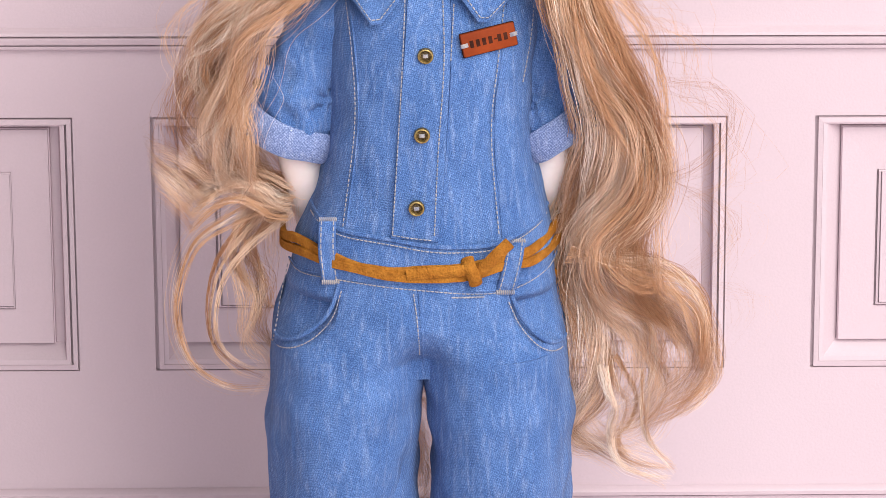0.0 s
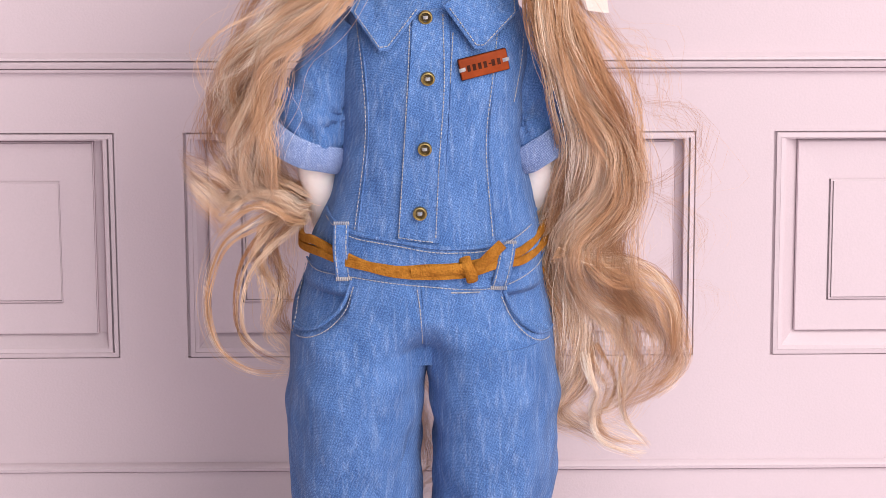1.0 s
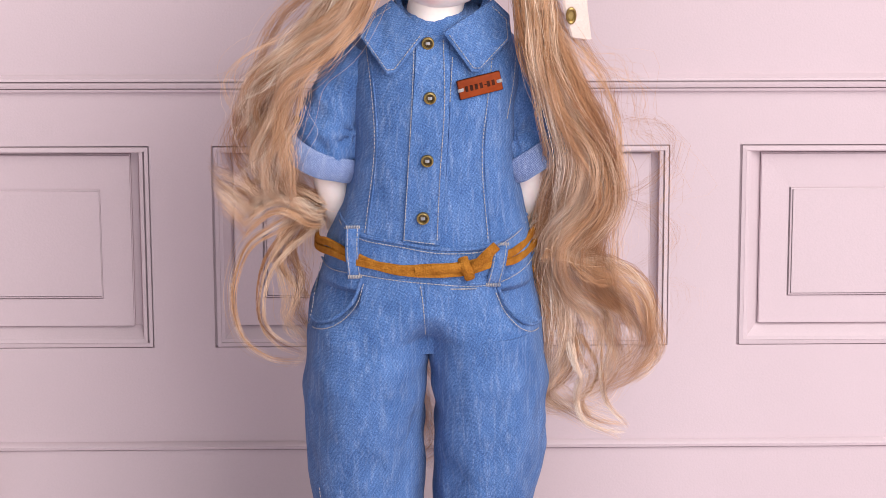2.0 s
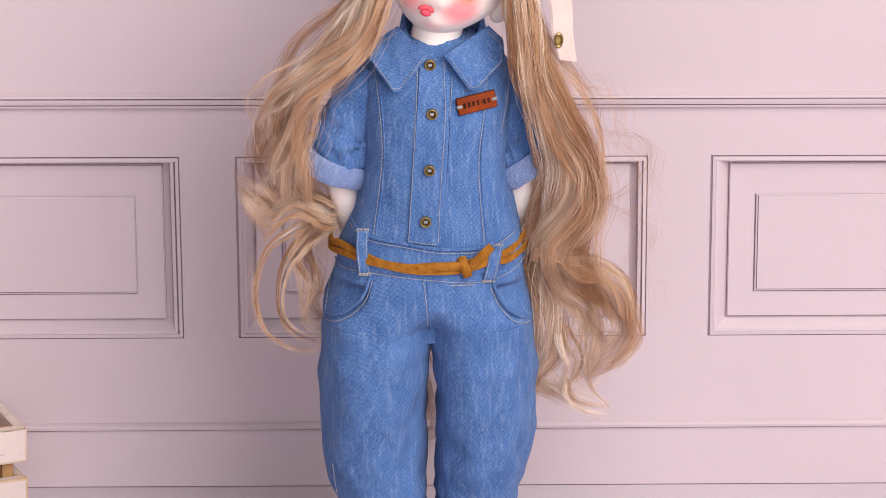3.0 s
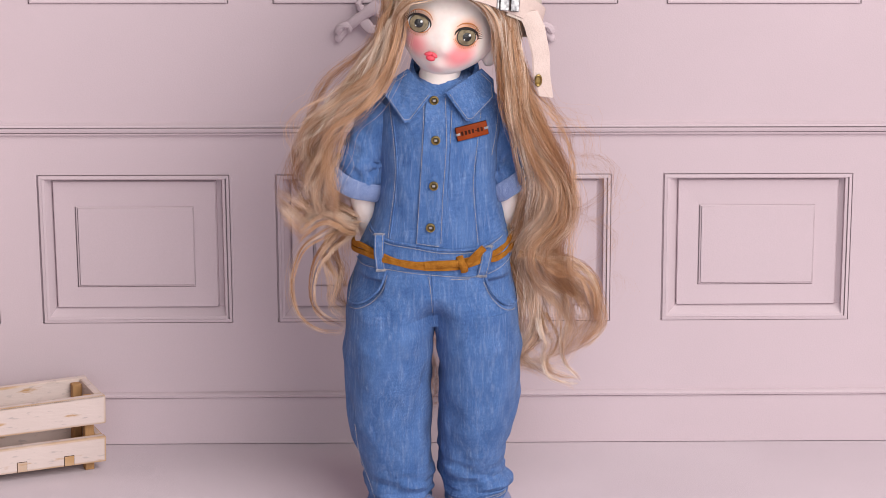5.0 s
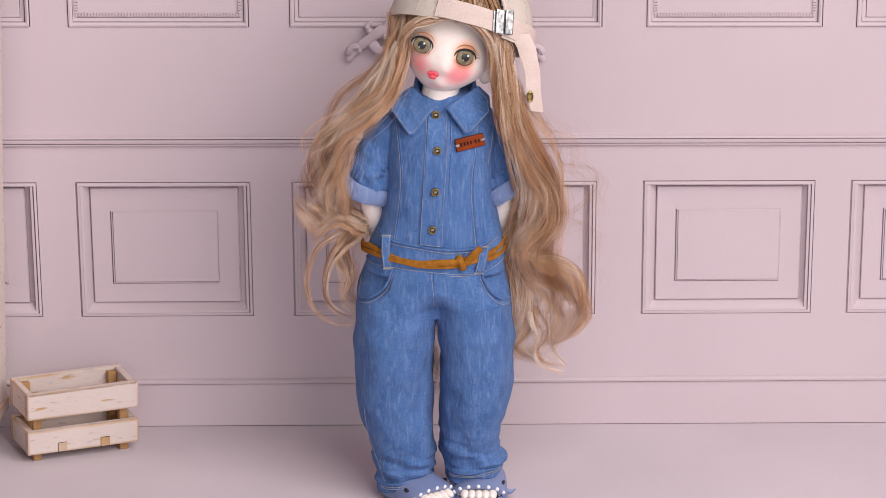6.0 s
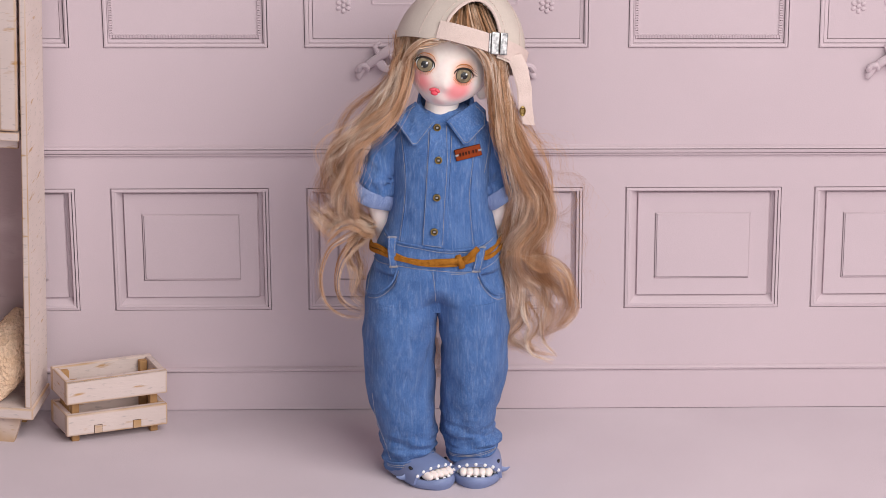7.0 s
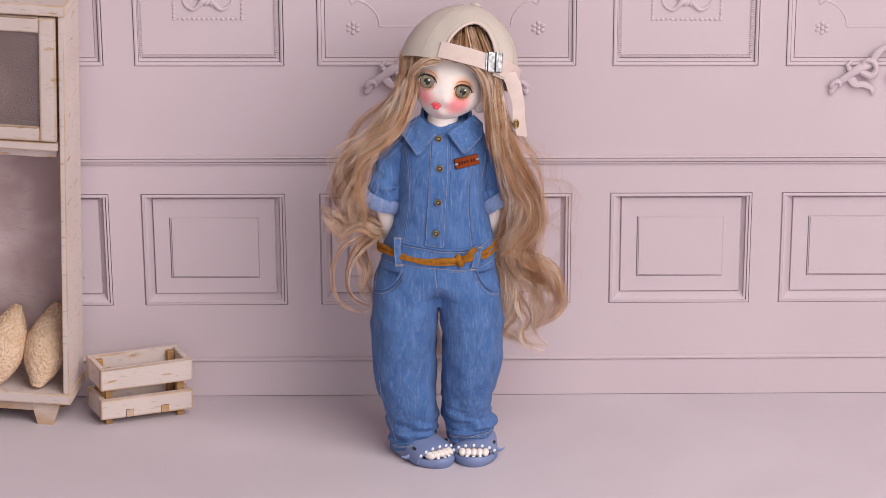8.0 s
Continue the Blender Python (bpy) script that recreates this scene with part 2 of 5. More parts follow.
# groove widths differ by side to give the printed backdrop's drawn shade lines
LOWER = [(0, 0, 0, 0, 0), (0.03, 0.03, 0.03, 0.03, 1.8), (0.85, 0.36, 0.36, 0.42, 1.8), (0.03, 0.03, 0.03, 0.03, -0.3), (1.3, 1.2, 1.4, 1.35, -0.5),
         (0.02, 0.03, 0.02, 0.02, 2.2), (0.02, 0.5, 0.02, 0.05, 2.2), (0.02, 0.03, 0.02, 0.02, -0.2), (1.2, 1.2, 1.2, 0.5, 0.0), (3.4, 0.5, 3.4, 0.5, 4.6), (0.05, 2.2, 0.05, 0.9, 5.2),
         (0.2, 0.2, 0.2, 0.2, 3.2), (0.1, 0.25, 0.1, 0.1, 3.2), (0.2, 0.2, 0.2, 0.2, 2.6), (9.2, 9.9, 9.4, 11.9, 2.9),
         (0.02, 0.02, 0.02, 0.02, 4.6), (0.5, 0.04, 0.42, 0.03, 4.6), (0.02, 0.02, 0.02, 0.02, 2.3), (0.55, 0.3, 0.55, 0.3, 2.1), (0.02, 0.02, 0.02, 0.02, 3.4), (0.3, 0.03, 0.26, 0.03, 3.4), (0.02, 0.02, 0.02, 0.02, 1.9), (4, 4, 4, 4, 1.9)]
UPPER = [(0, 0, 0, 0, 0), (0.03, 0.03, 0.03, 0.03, 3.0), (0.4, 0.5, 0.5, 0.4, 3.0), (0.03, 0.03, 0.03, 0.03, -0.9), (0.8, 0.8, 0.8, 0.8, -1.1), (1.2, 0.9, 1.2, 0.9, -0.6), (0.03, 0.03, 0.03, 0.03, 3.0), (0.15, 0.5, 0.15, 0.3, 3.0), (0.03, 0.03, 0.03, 0.03, 0.8),
         (1.8, 1.8, 1.8, 1.8, 1.2), (0.03, 0.03, 0.03, 0.03, 3.0), (0.3, 0.12, 0.3, 0.2, 3.0), (0.1, 0.1, 0.1, 0.1, 1.3)]
PANELS_LOW = [(-350, -200.8), (-181.6, -94.7), (-74.3, 77.2), (100.2, 185.8), (203.4, 354)]
PANELS_HIGH = [(-352, -199.8), (-181.5, -93.1), (-73.5, 79.1), (100.5, 186.5), (202.7, 354)]


def splay(ob):
    """The wall's mouldings widen a little with height and close up a little towards one end."""
    for v in ob.data.vertices:
        x, z = v.co.x / MM, max(0, min(420, v.co.z / MM))
        v.co.x += max(-420, min(420, x)) * 0.00017 * (z - 94) * MM
        v.co.z -= (z - 60) * 0.000035 * x * MM if z > 15 else 0
    return ob


# a printed backdrop, its drawn mouldings built as relief
def back_wall():
    bm = bmesh.new()

    def quad(x0, x1, z0, z1):
        bm.faces.new([bm.verts.new(Vector(p) * MM) for p in ((x0, WALL_Y, z0), (x1, WALL_Y, z0), (x1, WALL_Y, z1), (x0, WALL_Y, z1))])

    for z0, z1, panels in ((0, 58.2, []), (58.2, 129.3, PANELS_LOW), (129.3, 210.7, []), (210.7, 330, PANELS_HIGH), (330, 3400, [])):
        stops = sorted({-4000, -420, 420, 4000, *(x for pair in (panels or PANELS_LOW + PANELS_HIGH) for x in pair)})
        for x, after in zip(stops, stops[1:]):
            if (x, after) in panels:
                framed(bm, x, after, z0, z1, LOWER if panels is PANELS_LOW else UPPER)
            else:
                quad(x, after, z0, z1)
    block(bm, -4000, 4000, WALL_Y + 8, WALL_Y + 120, 0, 3400)
    wall = splay(link("wall_back", bm, WALL, None, False))
    return tagged(wall, "dusty pink panelled backdrop wall with its printed frames built in relief", "wall", kind="structure")


back = back_wall()
bm = bmesh.new()
rail = [(148.60, 0.2), (148.70, -1.6), (149.30, -1.9), (149.70, -1.9), (149.75, 0.1), (150.20, 0.1), (150.25, -2.4), (151.60, -2.9), (152.20, -2.9), (152.25, -0.4), (152.70, -0.4), (152.75, -2.6), (153.60, -2.4), (154.40, 0.2)]
skin(bm, [[(x, WALL_Y + d, z) for z, d in rail] for x in range(-900, 901, 60)])
tagged(splay(link("trim", bm, WALL)), "pink dado rail moulding along the wall", "trim", kind="structure")
bm = bmesh.new()
skirt = [(0.3, 0.2), (0.3, -2.0), (0.5, -2.2), (22.60, -2.2), (22.65, -0.6), (23.10, -0.6), (23.15, -3.2), (24.20, -3.4), (24.90, -2.6), (25.00, 0.2)]
skin(bm, [[(x, WALL_Y + d, z) for z, d in skirt] for x in range(-900, 901, 60)])
tagged(splay(link("baseboard", bm, WALL)), "low pink painted baseboard meeting the floor", "baseboard", kind="structure")

bm = bmesh.new()
block(bm, -4000, 4000, -9000, WALL_Y + 120, -60, 0)
tagged(link("floor", bm, SHEET, None, False), "pale mauve cloth-covered floor of the set", "floor", kind="structure")
for name, box in (("wall_left", (-4120, -4000, -9000, 220, 0, 3400)), ("wall_right", (4000, 4120, -9000, 220, 0, 3400)), ("wall_rear", (-4120, 4120, -9120, -9000, 0, 3400))):
    tagged(link(name, cube(*box), STUDIO, None, False), "plain pale studio wall", "wall", kind="structure")
tagged(link("ceiling", cube(-4120, 4120, -9120, 220, 3400, 3500), STUDIO, None, False), "plain pale studio ceiling", "ceiling", kind="structure")

# ---- printed ornaments of the backdrop, built in relief on the wall ----
FACE = WALL_Y + 1.3


def flower(x, z):
    bm = bmesh.new()
    for k in range(6):
        a = math.pi / 3 * k + 0.5
        ball(bm, (x + 3.0 * math.cos(a), FACE, z + 3.0 * math.sin(a)), (1.55, 0.9, 1.25), (0, -math.degrees(a), 0), 0, 12, 8)
    ball(bm, (x, FACE, z), (1.3, 1.1, 1.3), (0, 0, 0), 0, 12, 8)
    return tagged(splay(link("relief_flower", bm, WALL)), "small pink six-petalled printed flower built in relief on the wall panel", "wall ornament", "plaster flowers")


for x, z in ((-219.6, 234.6), (-52.2, 234.6), (56.6, 234.6), (223.3, 234.6)):
    flower(x, z)


def corner_bead(cx, half):
    """Thin bead along a wide panel, with hollowed corners."""
    bm = bmesh.new()
    z = 235.6
    for s in (-1, 1):
        arc = [(cx + s * (half + 17 - 17 * math.cos(a)), FACE, z + 17 * math.sin(a)) for a in [math.pi / 2 * k / 6 for k in range(7)]]
        tube(bm, [*arc, (arc[-1][0], FACE, z + 60)], 0.55, 6, 3)
    tube(bm, [(cx - half, FACE, z), (cx, FACE, z), (cx + half, FACE, z)], 0.55, 6, 2)
    return tagged(splay(link("trim", bm, WALL)), "fine pink bead moulding with hollowed corners", "trim", kind="structure")


for cx in (1.9, 276.2, -275.2):
    corner_bead(cx, 38.5)


def bead_panel(x0, x1):
    """Dentil border inside a narrow panel and a square floral plaque."""
    bm = bmesh.new()
    x0, x1, z0, z1 = x0 + 4.4, x1 - 4.4, 217, 330
    n = int((x1 - x0) / 1.45)
    for k in range(n):
        x = x0 + (x1 - x0) * k / (n - 1)
        block(bm, x - 0.45, x + 0.45, FACE - 1.0, FACE + 0.6, z0 - 0.9, z0 + 0.9)
    for x in (x0, x1):
        for k in range(30):
            z = z0 + 1.45 * (k + 1)
            block(bm, x - 0.9, x + 0.9, FACE - 1.0, FACE + 0.6, z - 0.45, z + 0.45)
    tagged(splay(link("trim", bm, WALL, None, False)), "fine pink dentil border inside the wall panel", "trim", kind="structure")
    cx, half = (x0 + x1) / 2, 20
    bm = bmesh.new()
    rng = random.Random(5)
    for k in range(15):
        ball(bm, (cx - half + 2 * half * k / 14, FACE, 240.2), (1.2, 0.9, 0.8), (0, 30 * (-1) ** k, 0), 0, 10, 6)
    for s in (-1, 1):
        for k in range(10):
            ball(bm, (cx + s * half, FACE, 241.6 + 2.7 * k), (0.8, 0.9, 1.2), (0, 25, 0), 0, 10, 6)
    for k in range(12):
        a = 2 * math.pi * k / 12
        r = 4.5 + rng.uniform(-1, 1)
        ball(bm, (cx + r * math.cos(a), FACE - 0.6, 256 + r * math.sin(a)), (3.2, 1.3, 1.8), (0, -math.degrees(a) + 40, 0), 0, 12, 8)
    for s in (-1, 1):
        tube(bm, [(cx + s * 3, FACE - 0.3, 251), (cx + s * 8, FACE - 0.6, 246.5), (cx + s * 13, FACE - 0.4, 249), (cx + s * 15, FACE, 254)], lambda t: 1.3 * (1 - t) + 0.4, 8, 4)
        tube(bm, [(cx + s * 4, FACE - 0.3, 258), (cx + s * 10, FACE - 0.6, 257), (cx + s * 14, FACE, 261)], lambda t: 1.2 * (1 - t) + 0.4, 8, 4)
    return tagged(splay(link("relief_plaque", bm, WALL)), "pink printed plaque with a blossom and beaded border, built in relief", "wall ornament", "plaster plaques")


bead_panel(-181.5, -93.1)
bead_panel(100.5, 186.5)


def scrollwork(cx):
    """A spray of curling acanthus leaves, alike on both sides."""
    bm = bmesh.new()
    y = FACE - 2.6
    for s in (-1, 1):
        def at(x, z, lift=0.0):
            return (cx + s * x, y - lift, z)
        leaf = lambda a, b: (lambda t: a + (b - a) * t + 0.5 * abs(math.sin(9 * t)))
        tube(bm, [at(22, 214), at(31, 210, 2), at(38, 205, 2), at(43, 200.5, 1), at(46.5, 196, 0.5), at(47.5, 193.5)], leaf(2.8, 1.2), 10, 5, 0.7)
        tube(bm, [at(47.5, 198, 1), at(45.5, 201.5, 2.4), at(42.5, 201.5, 2.4), at(42, 198.5, 1.5)], leaf(1.6, 0.8), 8, 4)
        tube(bm, [at(37, 205, 1), at(33, 200, 2), at(28, 200, 2), at(23, 196.5, 1), at(22.5, 193)], leaf(2.4, 1.0), 8, 4, 0.7)
        tube(bm, [at(30, 208, 2), at(24, 206, 3), at(21, 210, 3.4), at(23, 215, 3.2), at(27.5, 215.5, 2.6), at(29, 212, 2), at(26.5, 210.5, 2.4)], leaf(1.9, 0.9), 8, 5)
        tube(bm, [at(24, 214, 1), at(20, 221, 2), at(14, 224, 2), at(9, 220, 1), at(8, 215, 1)], leaf(2.2, 1.0), 8, 4, 0.7)
        tube(bm, [at(36, 208, 0.5), at(38, 212, 1.5), at(35.5, 215, 1)], leaf(1.5, 0.5), 8, 4)
        tube(bm, [at(14, 206, 1), at(8, 204, 2), at(3, 208, 2)], leaf(2.4, 1.2), 8, 4)
    ball(bm, (cx, y - 1, 210), (4, 2.4, 4))
    return tagged(splay(link("relief_scroll", bm, WALL)), "pink printed scroll of curling acanthus leaves, built in relief on the wall", "wall ornament", "plaster scrolls")


scrollwork(2.5)
scrollwork(277.2)

# ---- the doll's denim jumpsuit ----
suit = thing("jumpsuit", "light blue denim jumpsuit with rolled short sleeves, worn by the doll", "jumpsuit")
POWER = 2.4
BODICE = [(127.5, -35.6, 30.9, 0, 23.4), (130, -35.8, 31.2, 0, 23.6), (133.5, -35, 30.7, 0, 23.2), (139, -33, 30, 0, 22.7), (146, -30.5, 28.5, 0, 22), (155, -28, 26.5, 0, 22), (165, -26.8, 25.5, 0, 21.5), (178, -26.8, 25.8, 0, 20.5), (188, -27.5, 26.8, 0, 18.5), (196, -27, 27, 0.5, 16), (202, -24, 24.5, 1, 13.5), (207, -16, 18, 2, 11), (211, -10, 14, 3, 9)]
SEAT = [(98, -41.9, 34.6, 0, 25.6), (104, -41.8, 34.2, 0, 26), (112, -40.5, 33.6, 0, 25), (120, -38, 32, 0, 24), (127, -36.2, 31.0, 0, 22.8), (131.5, -35.2, 30.5, 0, 22.0)]
LEG_A = [(5.5, -30.5, -5.5, 4, 16), (6.5, -32, -4.6, 3, 18), (9, -32.6, -4.4, 3, 18.4), (14, -32.6, -4.4, 3, 18.6), (19, -33.8, -4.2, 3, 19), (28, -36.2, -4.4, 2, 20), (37, -38.6, -4.4, 1, 21), (48, -41, -4.6, 0, 22), (60, -41.9, -4.7, 0, 23.5), (75, -42.6, -4.4, 0, 25), (88, -42.7, -3.7, 0, 26.2), (96, -42.3, -3.0, 0, 26.0), (106, -41.6, -2.9, 0, 25.2)]
LEG_B = [(10.5, 3, 28, 4, 15), (11.5, 1.8, 29.4, 3, 17), (16, 1.6, 29.8, 3, 17), (20, 0.2, 30.6, 3, 18.5), (25, -0.2, 28.8, 3, 19.0), (30, -0.6, 27.0, 2, 19.5), (37, -1.0, 28.4, 1, 20.5), (48, -0.9, 32.0, 0, 22), (60, -0.6, 35, 0, 23.5), (75, -0.9, 35.5, 0, 25), (88, -1.8, 35.6, 0, 26.2), (96, -2.6, 34.9, 0, 26.0), (106, -2.7, 33.9, 0, 25.2)]


def along(rows, z):
    """Left, right, middle and depth of a garment at one height."""
    for a, b in zip(rows, rows[1:]):
        if z <= b[0]:
            t = max(0.0, (z - a[0]) / (b[0] - a[0]))
            return [p + (q - p) * t for p, q in zip(a[1:], b[1:])]
    return rows[-1][1:]


def front(rows, x, z, power=POWER):
    a, b, y, d = along(rows, z)
    q = min(1.0, abs(x - (a + b) / 2) / ((b - a) / 2))
    deep = d * (1 - q ** power) ** (1 / power)
    if rows is SEAT and z < 115:
        # the seat divides smoothly into the two legs
        leg = LEG_A if x < -2.8 else LEG_B
        w = min(1.0, (115 - z) / 11) ** 1.3
        deep += (max(-front(leg, x, min(z, 105.0), 2.3), 0.55 * deep) + 0.12 * (z - 102) - deep) * w
    return y - deep


def crease(p, z, strength, low):
    """Soft folds of cloth: long ones, and short cross folds where it bunches."""
    v = Vector(p)
    n = noise.noise(Vector((v.x * 0.055, v.y * 0.06, z * 0.028 + 3))) * 1.1 + noise.noise(Vector((v.x * 0.13, v.y * 0.13, z * 0.10))) * 0.75
    k = max(0.0, 1 - abs(z - low) / 26) ** 1.3 if low else 0
    n += k * (1.9 * noise.noise(Vector((v.x * 0.05 + 7, v.y * 0.05, z * 0.23 + v.x * 0.06))) + 0.9 * noise.noise(Vector((v.x * 0.12, v.y * 0.1 + 4, z * 0.42)))) * 0.95
    return n * strength


def pocket(x, z):
    """1 inside the two curved pocket openings, where the lining lies deeper."""
    deep = 0.0
    for cx, cz in ((-39.6, 121.5), (35.0, 121.0)):
        r = math.hypot((x - cx) / 15.0, (z - cz) / 13.0)
        deep = max(deep, max(0.0, min(1.0, (1 - r) / 0.04)))
    return deep * max(0.0, min(1.0, (122 - z) / 2))


def garment(name, rows, around=96, lift=1.4, strength=1.0, low=0, power=POWER, cleft=0, slant=0.0):
    bm = bmesh.new()
    z0, z1 = rows[0][0], rows[-1][0]
    n = int((z1 - z0) / lift) + 1
    rings = []
    for k in range(n + 1):
        z = z0 + (z1 - z0) * k / n
        a, b, y, d = along(rows, z)
        ring = []
        for p in ellipse((a + b) / 2, y, z, (b - a) / 2, d, around, power):
            if cleft:
                p = (p[0], math.copysign(front(SEAT, p[0], z), p[1]), p[2])
            out = Vector((p[0] - (a + b) / 2, p[1] - y, 0)).normalized()
            q = Vector(p) + out * crease(p, z, strength * min(1.0, 0.2 + 0.8 * (z1 - z) / 12, 0.2 + 0.8 * (z - z0) / 6 if not (low or cleft) else 1.0), low)
            if cleft and q.y < 0:
                q.y += 4.0 * pocket(q.x, z)
            q.z += slant * (p[0] - (a + b) / 2) * max(0.0, 1 - (z - z0) / 18)
            ring.append(q)
        rings.append(ring)
    skin(bm, rings)
    return part(name, bm, DENIM, suit)


garment("bodice", BODICE, strength=1.1)
garment("seat", SEAT, 160, 1.0, 0.8, cleft=1)
garment("trouser_leg", LEG_A, 96, 0.9, 1.7, 14, 2.3, slant=0.22)
garment("trouser_leg", LEG_B, 96, 0.9, 1.7, 19, 2.3, slant=0.16)


def draped(rows, path, lift, steps=8):
    out = []
    for p in spline([(x, 0, z) for x, z in path], steps):
        y = front(rows, p.x, p.z)
        strength, low = {id(BODICE): (1.1, 0), id(LEG_A): (1.7, 14), id(LEG_B): (1.7, 19)}.get(id(rows), (0, 0))
        swell = max(0.0, crease((p.x, y, p.z), p.z, strength, low))
        out.append(Vector((p.x, y - lift - swell, p.z)))
    return out


def seam(rows, path, label="line of beige topstitching", gap=1.15, length=0.8, thick=0.16, lift=0.45, parent=None, material=None):
    """Topstitching: short threads in a row on the cloth."""
    bm = bmesh.new()
    way = draped(rows, path, lift)
    dist, marks = [0.0], []
    for a, b in zip(way, way[1:]):
        dist.append(dist[-1] + (b - a).length)
    def at(s):
        for i in range(len(way) - 1):
            if s <= dist[i + 1]:
                return way[i].lerp(way[i + 1], (s - dist[i]) / max(1e-6, dist[i + 1] - dist[i]))
        return way[-1]
    s = 0.0
    while s + length < dist[-1]:
        a, b = at(s), at(s + length)
        mid = (a + b) / 2 + Vector((0, -0.12, 0))
        tube(bm, [a + Vector((0, 0.15, 0)), mid, b + Vector((0, 0.15, 0))], thick, 5, 2)
        s += gap
    return part("stitching", bm, material or STITCH, parent or suit, label)


def welt(rows, path, radius=0.45, name="seam", lift=0.1, flat=0.7):
    """A folded cloth edge."""
    bm = bmesh.new()
    way = draped(rows, path, lift, 6)
    tube(bm, way, radius, 6, 1, flat)
    return part(name, bm, DENIM, suit)


def strip(rows, left, right, lift, name, material, parent, thick=0.9, label=""):
    """A band of cloth laid on the garment between two edges."""
    bm = bmesh.new()
    a, b = draped(rows, left, lift), draped(rows, right, lift)
    rings = []
    for p, q in zip(a, b):
        top = [p.lerp(q, k / 6) for k in range(7)]
        top = [Vector((v.x, min(v.y, front(rows, v.x, v.z) - lift), v.z)) for v in top]
        low = [v + Vector((0, thick + 0.6, 0)) for v in top]
        rings.append(top + low[::-1])
    skin(bm, rings)
    return part(name, bm, material, parent, label)


# front of the bodice
strip(BODICE, [(-5.9, 206.0), (-7.4, 184.5), (-9.2, 159.4), (-10.8, 139.9)], [(4.2, 206.0), (4.6, 190.7), (3.2, 162.6), (1.4, 139.2)], 0.9, "placket", DENIM, suit)
P = [(x, z) for x, z in ((-6.8, 204.8), (-7.7, 186.0), (-9.2, 161.0), (-10.5, 140.7))]
seam(BODICE, P, lift=1.05)
seam(BODICE, [(2.6, 204.8), (2.9, 186.0), (1.3, 162.6), (0.2, 140.0)], lift=1.05)
seam(BODICE, [(5.5, 200.0), (4.6, 186.0)], lift=0.5)
seam(BODICE, [(-10.5, 140.7), (-4.9, 140.1), (0.2, 139.5)], lift=1.05)
welt(BODICE, [(4.8, 206.0), (5.1, 189.1), (3.5, 162.6), (1.7, 140.0)], 0.35)
for path in ([(-22.5, 202.2), (-20.6, 186.8), (-20.0, 168.2), (-23.2, 141.4)], [(18.3, 199.0), (16.7, 185.2), (14.9, 166.6), (16.8, 138.8)]):
    seam(BODICE, path, gap=1.3)
    welt(BODICE, [(x + 0.9, z) for x, z in path], 0.3)
for path in ([(-27.6, 205.2), (-28.8, 194.8), (-28.2, 182.5)], [(26.4, 203.4), (25.2, 189.8), (23.0, 177.8)]):
    seam(BODICE, path, gap=1.2)
# waist seam and waistband
HIP = [(x, z) for x, z in ((-31.5, 143.0), (-24.0, 140.6), (-11.5, 139.4), (1.7, 137.6), (16.4, 137.4), (29.3, 142.0))]
welt(BODICE, HIP, 0.65, lift=0.3)
seam(BODICE, [(x, z - 1.3) for x, z in HIP], lift=0.6)
seam(SEAT, [(-37.2, 126.0), (-24.7, 127.3), (-4.2, 125.8), (17.1, 124.2), (31.8, 127.4)], lift=0.4)
seam(SEAT, [(4.6, 123.8), (13.5, 123.5)], lift=0.4, gap=0.95, thick=0.22)
welt(SEAT, [(-37.2, 126.6), (-24.7, 127.9), (-4.2, 126.4), (17.1, 124.8), (31.8, 128.0)], 0.35)
# fly seam
seam(SEAT, [(-5.2, 124.8), (-4.4, 118.9), (-3.9, 112.0), (-3.7, 106.0)], lift=0.5)
welt(SEAT, [(-3.8, 125.5), (-3.3, 119.0), (-3.0, 110.0), (-2.8, 100.0)], 0.4, lift=0.25)
# curved pockets
for edge in ([(-24.3, 126.2), (-26.5, 119.4), (-30.2, 114.6), (-35.4, 110.8), (-41.2, 108.0)], [(19.8, 123.0), (22.6, 116.6), (26.6, 111.6), (30.4, 108.6), (33.8, 107.0)]):
    welt(SEAT, edge, 0.6, "pocket_edge", 0.15, 0.8)
    side = -1 if edge[0][0] < 0 else 1
    seam(SEAT, [(x - side * 0.6, z - 1.6) for x, z in edge], lift=0.55)
seam(SEAT, [(-37.6, 124.8), (-40.6, 110.7), (-41.7, 104.5)], lift=0.4, gap=1.5)
# long side seam of one leg, and the hems
seam(LEG_A, [(-38.6, 52), (-36.5, 36), (-32, 22), (-28.5, 11)], gap=1.3, lift=0.7)
for rows, z, a, b, sl in ((LEG_A, 10.2, -30.5, -5.5, 0.17), (LEG_B, 15.5, 3.2, 29, 0.12)):
    for dz in (0, 1.0):
        seam(rows, [(a + (b - a) * k / 4, z + dz + sl * (b - a) * (k / 4 - 0.5)) for k in range(5)], lift=1.5)
    welt(rows, [(a + (b - a) * k / 4, z + 2.0 + sl * (b - a) * (k / 4 - 0.5)) for k in range(5)], 0.5, "hem_fold", 0.6)


